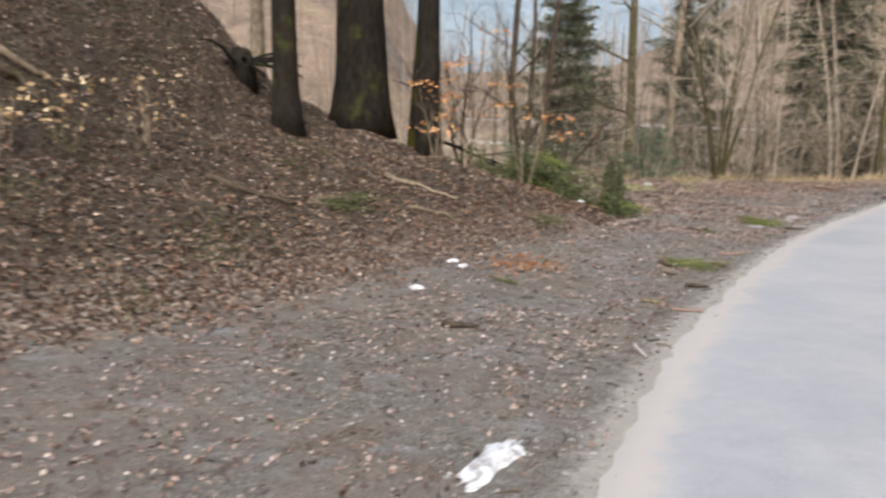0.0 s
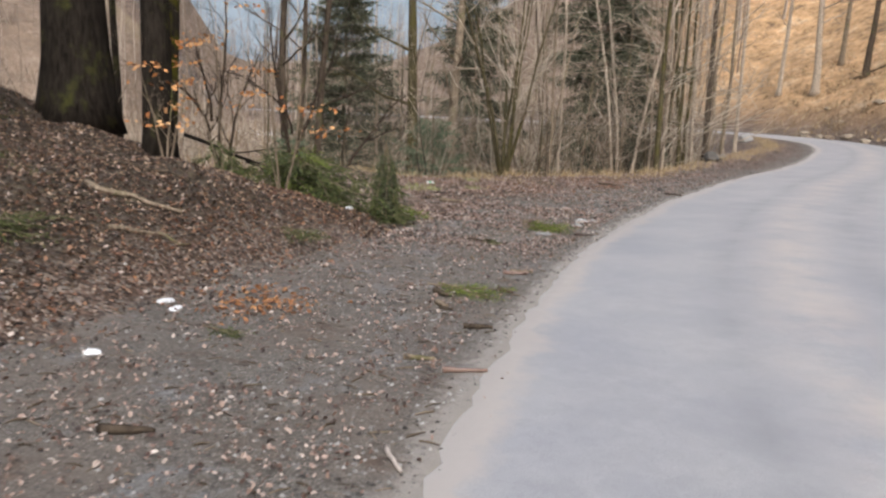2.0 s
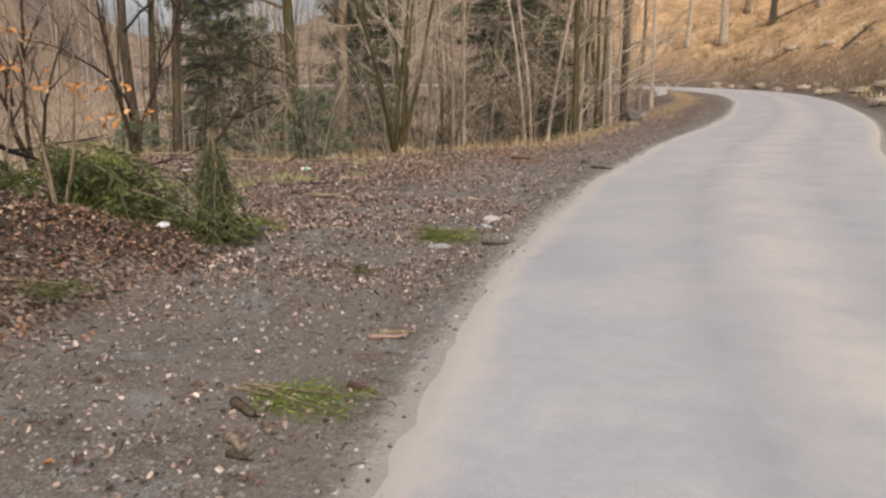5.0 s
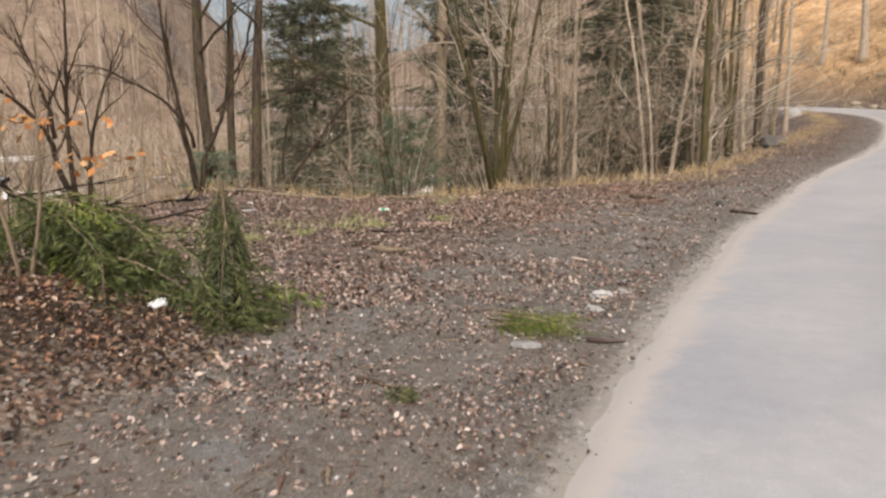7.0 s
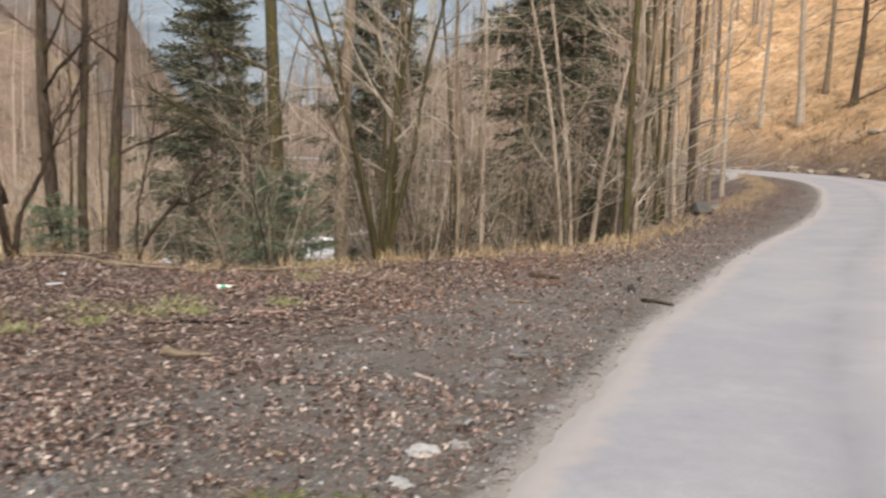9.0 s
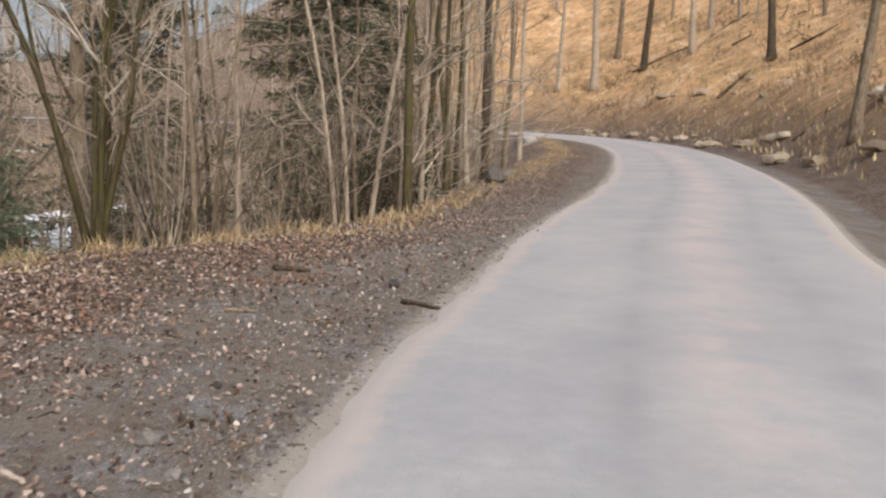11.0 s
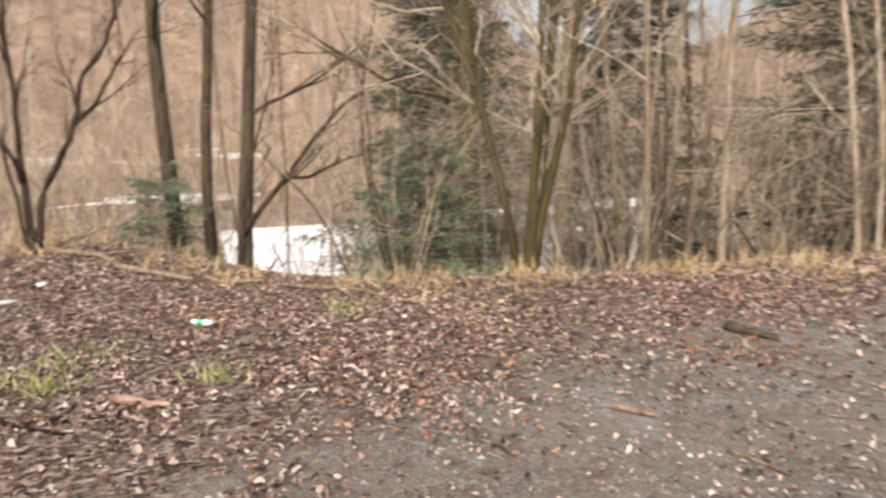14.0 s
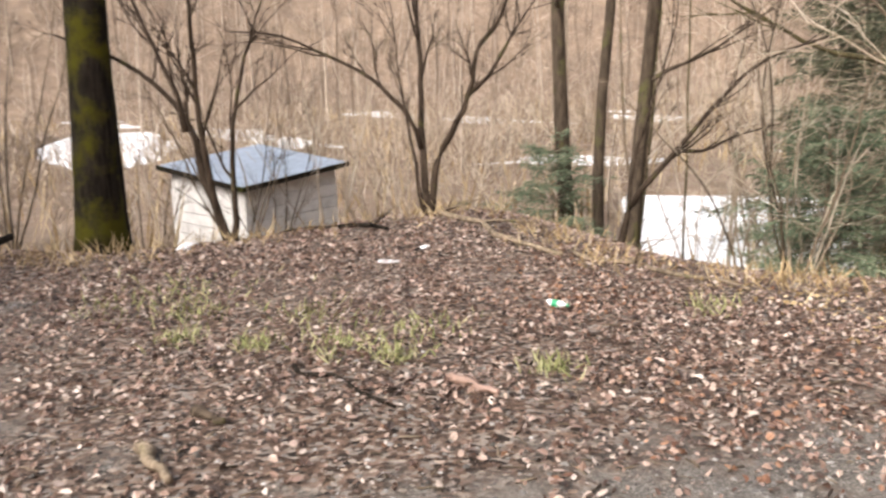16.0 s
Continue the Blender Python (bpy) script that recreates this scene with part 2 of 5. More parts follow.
M_PALETWIG = random_mat("pale_brushwood", ((0.0, (0.16, 0.11, 0.075)), (0.5, (0.4, 0.31, 0.23)), (1.0, (0.62, 0.53, 0.44))))
# distant trees: pale colours carry the haze
M_WOODFAR = random_mat("far_wood_hazed", ((0.0, (0.13, 0.095, 0.07)), (0.5, (0.28, 0.215, 0.165)), (1.0, (0.47, 0.39, 0.315))), grain=4)
# spruce needle colours lifted to include haze
M_SPRUCE = random_mat("spruce_needles", ((0.0, (0.036, 0.041, 0.022)), (0.5, (0.082, 0.088, 0.05)), (1.0, (0.18, 0.175, 0.11))), 0.7, 60)
M_BLUESPRUCE = random_mat("young_spruce_needles", ((0.0, (0.07, 0.098, 0.06)), (0.5, (0.15, 0.19, 0.115)), (1.0, (0.27, 0.3, 0.2))), 0.7, 60)
M_FRESH = random_mat("fresh_needles", ((0.0, (0.032, 0.042, 0.013)), (0.5, (0.074, 0.09, 0.027)), (1.0, (0.15, 0.165, 0.055))), 0.65, 60)
M_LIME = random_mat("yellow_green_moss", ((0.0, (0.07, 0.1, 0.015)), (0.5, (0.15, 0.19, 0.035)), (1.0, (0.26, 0.29, 0.07))), 0.7, 60)
M_LEAF = random_mat("dead_leaves", ((0.0, (0.025, 0.016, 0.012)), (0.33, (0.125, 0.07, 0.05)), (0.6, (0.31, 0.2, 0.155)), (0.86, (0.5, 0.385, 0.32)), (1.0, (0.58, 0.5, 0.44))), 0.42, 70, 0.5)
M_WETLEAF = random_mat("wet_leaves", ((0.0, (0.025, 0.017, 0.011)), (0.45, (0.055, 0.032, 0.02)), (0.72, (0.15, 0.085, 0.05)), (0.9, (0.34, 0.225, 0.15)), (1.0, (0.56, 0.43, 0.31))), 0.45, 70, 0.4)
M_ORANGE = random_mat("beech_leaves", ((0.0, (0.4, 0.14, 0.04)), (0.5, (0.6, 0.27, 0.09)), (1.0, (0.72, 0.42, 0.2))), 0.6, 70)
M_ROCK = random_mat("weathered_rock", ((0.0, (0.2, 0.15, 0.105)), (0.5, (0.36, 0.29, 0.21)), (1.0, (0.52, 0.44, 0.34))), 0.9, 9)
M_PALESTONE = random_mat("pale_stones", ((0.0, (0.26, 0.25, 0.24)), (1.0, (0.46, 0.45, 0.43))), 0.8, 40)
M_PALELEAF = random_mat("bleached_leaves", ((0.0, (0.36, 0.22, 0.1)), (0.5, (0.58, 0.41, 0.22)), (1.0, (0.74, 0.6, 0.4))), 0.6, 70)
M_STONE = random_mat("stones", ((0.0, (0.05, 0.045, 0.04)), (0.5, (0.17, 0.155, 0.14)), (0.88, (0.27, 0.255, 0.24)), (1.0, (0.46, 0.445, 0.42))), 0.8, 50)
M_REED = random_mat("dry_reeds", ((0.0, (0.27, 0.18, 0.09)), (0.5, (0.45, 0.33, 0.18)), (1.0, (0.62, 0.5, 0.32))), 0.9, 20)
M_GRASS = random_mat("grass_blades", ((0.0, (0.17, 0.19, 0.07)), (0.5, (0.33, 0.34, 0.15)), (1.0, (0.5, 0.46, 0.27))), 0.8, 30)

ROAD_LEFT = [(9, -40), (5.2, -14), (3.1, -5), (1.8, 0), (0.4, 4.7), (-0.1, 7.3), (-0.43, 10), (-0.58, 13), (-0.5, 17), (-0.18, 20), (0.1, 23), (0.95, 28), (1.55, 33), (1.95, 39), (2.15, 46), (1.5, 55), (-1.0, 64), (-6, 72), (-14, 79), (-30, 86), (-70, 92), (-160, 96)]
RIM = [(-120, -30), (-45, -3), (-18, 6.5), (-10.5, 12.2), (-8.7, 13.9), (-8.2, 15), (-8.3, 16.5), (-8.2, 18.3), (-6.5, 18.7), (-5.2, 19.25), (-4.2, 20.2), (-3.4, 21.3), (-2.5, 22.8), (-1.7, 24.4), (-1.2, 30), (-0.6, 36), (-0.1, 45), (-0.8, 55), (-3, 63), (-8, 71), (-25, 82), (-70, 88), (-160, 92)]
ROAD_WIDTH = 3.75
WATER_Z = -2.0


def smooth_line(points, step=0.5):
    """A rounded polyline through the points (Catmull-Rom)."""
    p = [Vector(q) for q in points]
    p = [2 * p[0] - p[1]] + p + [2 * p[-1] - p[-2]]
    out = []
    for a, b, c, d in zip(p, p[1:], p[2:], p[3:]):
        n = max(2, int((c - b).length / step))
        for i in range(n):
            t = i / n
            out.append(0.5 * (2 * b + (c - a) * t + (2 * a - 5 * b + 4 * c - d) * t**2 + (3 * b - a - 3 * c + d) * t**3))
    return out + [p[-2]]


def signed(x, y, line):
    """Distance of points to a polyline; positive on its left."""
    best = np.full(np.shape(x), 1e9)
    side = np.zeros(np.shape(x))
    for (ax, ay), (bx, by) in zip(line, line[1:]):
        ux, uy = bx - ax, by - ay
        t = np.clip(((x - ax) * ux + (y - ay) * uy) / (ux * ux + uy * uy), 0, 1)
        dx, dy = x - ax - t * ux, y - ay - t * uy
        d = np.hypot(dx, dy)
        s = np.where(ux * dy - uy * dx >= 0, 1.0, -1.0)
        side = np.where(d < best, s, side)
        best = np.minimum(best, d)
    return best * side


def sstep(a, b, v):
    t = np.clip((v - a) / (b - a), 0, 1)
    return t * t * (3 - 2 * t)


LATTICE = np.random.RandomState(3).rand(256, 256)


def value_noise(x, y):
    xi, yi = np.floor(x).astype(int), np.floor(y).astype(int)
    fx, fy = x - xi, y - yi
    fx, fy = fx * fx * (3 - 2 * fx), fy * fy * (3 - 2 * fy)
    g = lambda a, b: LATTICE[a & 255, b & 255]
    return (g(xi, yi) * (1 - fx) + g(xi + 1, yi) * fx) * (1 - fy) + (g(xi, yi + 1) * (1 - fx) + g(xi + 1, yi + 1) * fx) * fy - 0.5


LEFT_CURVE = [tuple(v) for v in smooth_line([(a, b) for a, b in ROAD_LEFT], 2.5)]
RIM_CURVE = [tuple(v) for v in smooth_line([(a, b) for a, b in RIM], 2.0)]


def height(x, y):
    """Height of the ground at arrays x, y."""
    x, y = np.asarray(x, float), np.asarray(y, float)
    rim = signed(x, y, RIM_CURVE)
    road = signed(x, y, LEFT_CURVE)
    verge = -road - ROAD_WIDTH
    z = -1.75 * sstep(-0.4, 5.0, rim) - 0.14 * sstep(8, 18, rim)
    # mound at the edge of the bank
    z += 0.16 * np.exp(-((x + 7.7) ** 2 + (y - 18.0) ** 2) / 1.6)
    # ponds, with low dams between them
    w = rim + 5 * value_noise(x * 0.12, y * 0.12) + 2 * value_noise(x * 0.4, y * 0.4)
    west = sstep(13, 17, -0.9 * x - y + 29)
    wet = sstep(5.0, 6.0, w) * sstep(14, 13, w) * sstep(14.2, 16.2, y + 0.63 * x) * sstep(-0.5, 1.0, 0.44 - x - 0.53 * (y - 13.6))
    wet += (sstep(22, 23, w) * sstep(27, 26, w) + sstep(38, 39, w) * sstep(43.5, 42, w) + sstep(60, 61, w) * sstep(66, 65, w)) * west * sstep(-0.12, 0.02, value_noise(x * 0.22 + 5, y * 0.22))
    wet += sstep(1.15, 0.95, np.hypot((x + 46) / 11, (y - 14.0) / 3.2) + 0.4 * value_noise(x * 0.3, y * 0.3))
    z -= 0.8 * np.minimum(wet, 1)
    # wooded bank beside the start
    toe = -2.75 - 0.03 * np.maximum(y - 4, 0)
    u = np.maximum(toe - x, 0)
    end = sstep(13.6, 10.2, y - np.clip(0.35 * (-5.5 - x), 0, 0.7) * sstep(-10, -8, x) + 1.2 * sstep(-8.5, -12, x))
    bank = (0.18 * np.minimum(u, 6) + 0.45 * (1 - np.exp(-u / 0.7))) * end
    rise = -6.55 - x + 0.5 * (8.6 - y)
    bank += 2.6 * np.tanh(0.36 * (np.sqrt(rise * rise + 0.16) + rise) / 2) * sstep(-3, 3, y) * sstep(11.6, 9.2, y) * sstep(-15, -11, x)
    z += np.minimum(bank, 7) * sstep(60, 30, u)
    z += (0.2 * value_noise(x * 1.1, y * 1.1) + 0.12 * value_noise(x * 2.9, y * 2.9)) * sstep(0.3, 1.5, u) * sstep(14, 10, y)
    # slope above the road
    z += 0.62 * np.minimum(np.maximum(verge - 1.0, 0), 70) * sstep(0.5, 4.5, verge) * (0.22 + 0.78 * sstep(-0.5, -0.02, x / np.maximum(y, 20))) - 0.12 * np.exp(-((verge - 0.8) ** 2) / 0.25)
    # far side of the valley
    far = np.maximum(np.hypot(x, y - 15) - 66, 0) * sstep(1.35, 0.85, (y - 15) / np.maximum(-x, 1)) * sstep(-15, -40, x)
    z += 0.42 * np.minimum(far, 260) * sstep(0, 30, far)
    # roughness
    soft = sstep(-0.2, 0.8, road) + sstep(0.0, 1.0, verge)
    z += soft * (0.05 * value_noise(x * 0.8, y * 0.8) + 0.03 * value_noise(x * 2.7, y * 2.7) + 0.014 * value_noise(x * 7.1, y * 7.1))
    z += (1.6 * value_noise(x * 0.11, y * 0.11) + 0.7 * value_noise(x * 0.37, y * 0.37) + 0.35 * value_noise(x * 0.9, y * 0.9)) * sstep(2, 8, verge) + (7 * value_noise(x * 0.03, y * 0.03) + 2.5 * value_noise(x * 0.09, y * 0.09)) * sstep(5, 60, far)
    return z - 0.05 * sstep(0.02, -0.4, road) * sstep(0.02, -0.4, verge)


def axis_steps(lo, hi, fine, far_lo, far_hi, rate=1.05):
    out = list(np.arange(lo, hi + 1e-6, fine))
    step, v = fine, out[-1]
    while v < far_hi:
        step *= rate
        v += step
        out.append(v)
    step, v = fine, out[0]
    while v > far_lo:
        step *= rate
        v -= step
        out.insert(0, v)
    return np.array(out)


XS, YS = axis_steps(-13, 7, 0.14, -700, 700), axis_steps(2, 27, 0.14, -500, 900)
GX, GY = np.meshgrid(XS, YS)
GZ, GRIM, GROAD = height(GX, GY), signed(GX, GY, RIM_CURVE), signed(GX, GY, LEFT_CURVE)


def grid_value(grid, x, y):
    """The value of a grid over the ground at one place."""
    i = min(max(int(np.searchsorted(XS, x)) - 1, 0), len(XS) - 2)
    j = min(max(int(np.searchsorted(YS, y)) - 1, 0), len(YS) - 2)
    u, v = (x - XS[i]) / (XS[i + 1] - XS[i]), (y - YS[j]) / (YS[j + 1] - YS[j])
    return float((grid[j, i] * (1 - u) + grid[j, i + 1] * u) * (1 - v) + (grid[j + 1, i] * (1 - u) + grid[j + 1, i + 1] * u) * v)


def hz(x, y):
    return grid_value(GZ, x, y)


# ---- builders ----
def mesh_from(name, verts, faces, mat, smooth=True):
    me = bpy.data.meshes.new(name)
    me.from_pydata(verts, [], faces)
    me.materials.append(mat)
    if smooth:
        me.polygons.foreach_set("use_smooth", [True] * len(me.polygons))
    me.update()
    return me


def part(name, me, parent, label=""):
    ob = new(name, me)
    ob.parent = parent
    return tagged(ob, label)


class Soup:
    """Collects vertices and faces of one mesh."""

    def __init__(self):
        self.v, self.f = [], []

    def tube(self, pts, radii, sides=6, cap=True):
        n0 = len(self.v)
        for i, (p, r) in enumerate(zip(pts, radii)):
            a = pts[min(i + 1, len(pts) - 1)] - pts[max(i - 1, 0)]
            a = a.normalized() if a.length > 1e-9 else Vector((0, 0, 1))
            s = a.cross(Vector((0, 0, 1)) if abs(a.z) < 0.9 else Vector((1, 0, 0))).normalized()
            w = a.cross(s)
            for k in range(sides):
                q = 2 * math.pi * k / sides
                self.v.append(p + (s * math.cos(q) + w * math.sin(q)) * r)
        for i in range(len(pts) - 1):
            for k in range(sides):
                a, b = n0 + i * sides + k, n0 + i * sides + (k + 1) % sides
                self.f.append((a, b, b + sides, a + sides))
        if cap:
            self.f.append(tuple(range(n0 + sides - 1, n0 - 1, -1)))
            self.f.append(tuple(range(len(self.v) - sides, len(self.v))))

    def blade(self, a, b, wide, up=None):
        """A narrow pointed strip from a to b."""
        d = b - a
        s = d.cross(up or Vector((random.uniform(-1, 1), random.uniform(-1, 1), random.uniform(-1, 1))))
        s = s.normalized() * wide if s.length > 1e-9 else Vector((wide, 0, 0))
        n = len(self.v)
        m = a + d * 0.5
        self.v += [a, m - s, b, m + s]
        self.f.append((n, n + 1, n + 2, n + 3))

    def mesh(self, name, mat, smooth=True):
        return mesh_from(name, [tuple(q) for q in self.v], self.f, mat, smooth)


def wander(p, d, length, n, wobble, lift=0.0):
    """A wandering line of n + 1 points."""
    pts, d = [p.copy()], d.normalized()
    for _ in range(n):
        d = (d + Vector((random.gauss(0, wobble), random.gauss(0, wobble), random.gauss(0, wobble) + lift))).normalized()
        pts.append(pts[-1] + d * (length / n))
    return pts


def side_way(d, angle):
    """A direction that leaves d at the angle, to a random side."""
    s = d.cross(Vector((random.gauss(0, 1), random.gauss(0, 1), random.gauss(0, 1)))).normalized()
    return (d * math.cos(angle) + s * math.sin(angle)).normalized()


def grow(soup, p, d, length, r, depth, kids=4, sides=5, wobble=0.13, lift=0.05, spread=0.7):
    """A branch with its smaller branches."""
    n = 6 if depth > 1 else 4
    pts = wander(p, d, length, n, wobble, lift)
    soup.tube(pts, [r * (1 - 0.8 * i / n) for i in range(n + 1)], sides if depth > 1 else 3, False)
    if depth <= 0:
        return
    for _ in range(kids):
        t = random.uniform(0.25, 0.98)
        i = min(int(t * n), n - 1)
        q = pts[i].lerp(pts[i + 1], t * n - i)
        w = (pts[i + 1] - pts[i]).normalized()
        grow(soup, q, side_way(w, random.uniform(0.4, 1.0) * spread), length * random.uniform(0.3, 0.6), r * (1 - 0.75 * t) * 0.6 + 0.0015, depth - 1, kids, sides, wobble, lift, spread)


def bare_tree(name, base, tall, r, mat, label, lean=(0, 0), limbs=10, low=0.3, reach=0.3, depth=2, kids=4, flare=1.5, seed=1, group="", twig=None, wobble=0.03, up=0.5):
    random.seed(seed)
    top = new(name)
    x, y = base
    foot = Vector((x, y, hz(x, y) - 0.12))
    top.location = foot
    n = 14
    pts, d = [Vector((0, 0, 0))], Vector((lean[0], lean[1], 1)).normalized()
    for i in range(n):
        d = (d + Vector((random.gauss(0, wobble), random.gauss(0, wobble), 0.02))).normalized()
        pts.append(pts[-1] + d * tall / n * (0.35 if i < 2 else 1.1))
    radii = [r * (1 - 0.82 * (q.z / tall)) * (1 + (flare - 1) * math.exp(-q.z / (2.0 * r))) for q in pts]
    s = Soup()
    s.tube(pts, radii, 14 if r > 0.12 else 8)
    for v in s.v:
        a = math.atan2(v.y, v.x)
        k = 1 + 0.1 * math.sin(a * 3 + seed) * math.exp(-v.z / (3 * r)) + 0.03 * math.sin(a * 7 + v.z * 3)
        v.x *= k if v.z < 1 else 1
        v.y *= k if v.z < 1 else 1
    part("trunk", s.mesh("trunk", mat), top)
    for i in range(limbs):
        s = Soup()
        t = low + (0.98 - low) * (i + random.random()) / limbs
        k = min(int(t * n), n - 1)
        q = pts[k].lerp(pts[k + 1], t * n - k)
        a = random.uniform(0, 6.283)
        w = Vector((math.cos(a), math.sin(a), random.uniform(0.1, 0.9) * up * 2)).normalized()
        grow(s, q, w, tall * reach * (1.15 - t) * random.uniform(0.6, 1.2), max(radii[k] * 0.35, 0.006), depth, kids)
        part("branch", s.mesh("branch", twig or mat), top)
    return tagged(top, label, "tree", group)


def stems(name, base, count, tall, r, mat, label, spread=0.35, depth=2, kids=4, seed=1, group="", limbs=4, twig=None, wobble=0.06, arms=(), fan=(0.35, 0.9)):
    """A shrub or coppiced tree: several stems from one foot."""
    random.seed(seed)
    top = new(name)
    x, y = base
    top.location = (x, y, hz(x, y) - 0.1)
    for i in range(count + len(arms)):
        if i < count:
            a = 6.283 * (i + random.random() * 0.6) / count
            d = Vector((math.cos(a) * spread * random.uniform(0.3, 1), math.sin(a) * spread * random.uniform(0.3, 1), 1))
            h, rr = tall * random.uniform(0.7, 1.1), r * random.uniform(0.55, 1.0)
        else:
            d, h, rr = Vector(arms[i - count][:3]), arms[i - count][3], arms[i - count][4]
            a = math.atan2(d.y, d.x)
        p = Vector((math.cos(a) * r * 1.1, math.sin(a) * r * 1.1, 0))
        pts = wander(p, d, h, 10, wobble, 0.03)
        radii = [rr * (1 - 0.85 * k / 10) * (1.35 if k == 0 else 1) for k in range(11)]
        s = Soup()
        s.tube(pts, radii, 7)
        stem = part("stem", s.mesh("stem", mat), top)
        for _ in range(limbs):
            t = random.uniform(0.2, 0.97)
            k = min(int(t * 10), 9)
            q = pts[k].lerp(pts[k + 1], t * 10 - k)
            w = side_way((pts[k + 1] - pts[k]).normalized(), random.uniform(*fan))
            tw = Soup()
            grow(tw, q, w, h * random.uniform(0.14, 0.31), radii[k] * 0.5, depth, kids)
            part("branch", tw.mesh("branch", twig or mat), stem)
    return tagged(top, label, "shrub" if tall < 3.2 else "tree", group)


def bough(s, p, d, length, needle=0.05, droop=-0.05, density=16, wood=None, thick=0.012, side_len=0.42):
    """A spruce bough: a spine with side twigs set with needles."""
    n = 7
    pts = wander(p, d, length, n, 0.05, droop)
    if wood is not None:
        wood.tube(pts, [thick * (1 - 0.8 * i / n) for i in range(n + 1)], 4, False)
    for j in range(density):
        t = 0.12 + 0.88 * (j + random.random()) / density
        k = min(int(t * n), n - 1)
        q = pts[k].lerp(pts[k + 1], t * n - k)
        w = (pts[k + 1] - pts[k]).normalized()
        side = w.cross(Vector((0, 0, 1)))
        side = side.normalized() if side.length > 1e-6 else Vector((1, 0, 0))
        for sgn in (-1, 1):
            tl = length * side_len * (1.1 - t) * random.uniform(0.5, 1.2) + needle
            td = (w * 0.75 + side * sgn * random.uniform(0.5, 0.9) + Vector((0, 0, random.uniform(-0.6, 0.12)))).normalized()
            e = q + td * tl
            m = max(3, int(tl / (needle * 0.75)))
            for c in range(m):
                a = q.lerp(e, c / m)
                nd = (td + Vector((random.gauss(0, 0.45), random.gauss(0, 0.45), random.gauss(0, 0.4)))).normalized()
                s.blade(a, a + nd * needle * random.uniform(1.4, 2.6), needle * 0.16)


def spruce(name, base, tall, wide, mat, label, seed=1, needle=0.09, whorls=22, low=0.06, density=11, lean=(0, 0), sparse=1.0):
    random.seed(seed)
    top = new(name)
    x, y = base
    top.location = (x, y, hz(x, y) - 0.15)
    n = 12
    pts = [Vector((lean[0] * tall * i / n + random.gauss(0, 0.02), lean[1] * tall * i / n + random.gauss(0, 0.02), tall * i / n)) for i in range(n + 1)]
    s, w, g = Soup(), Soup(), Soup()
    s.tube(pts, [tall * 0.014 * (1 - 0.93 * i / n) + 0.004 for i in range(n + 1)], 8)
    part("trunk", s.mesh("trunk", M_BARK), top)
    for i in range(whorls):
        t = low + (0.98 - low) * i / whorls
        z = tall * t
        length = wide * (1 - t) ** 0.6 * random.uniform(0.75, 1.15) + 0.12
        a0 = random.uniform(0, 6.283)
        k = random.choice((4, 5, 6))
        for j in range(k):
            if random.random() > sparse:
                continue
            a = a0 + 6.283 * j / k + random.gauss(0, 0.2)
            c = pts[0].lerp(pts[-1], t)
            c.z = z + random.gauss(0, 0.05)
            d = Vector((math.cos(a), math.sin(a), random.uniform(-0.25, 0.2) + 0.35 * t))
            bough(g, c, d, length * random.uniform(0.6, 1.1), needle, -0.04 + 0.05 * t, density, w, 0.012 * tall / 6)
    n0, f0 = len(g.v), len(g.f)
    g.v += w.v
    g.f += [tuple(i + n0 for i in f) for f in w.f]
    me = g.mesh("crown", mat, False)
    me.materials.append(M_TWIG)
    me.polygons.foreach_set("material_index", [0] * f0 + [1] * (len(g.f) - f0))
    part("crown", me, top, "dense green needles on drooping boughs")
    return tagged(top, label, "spruce")


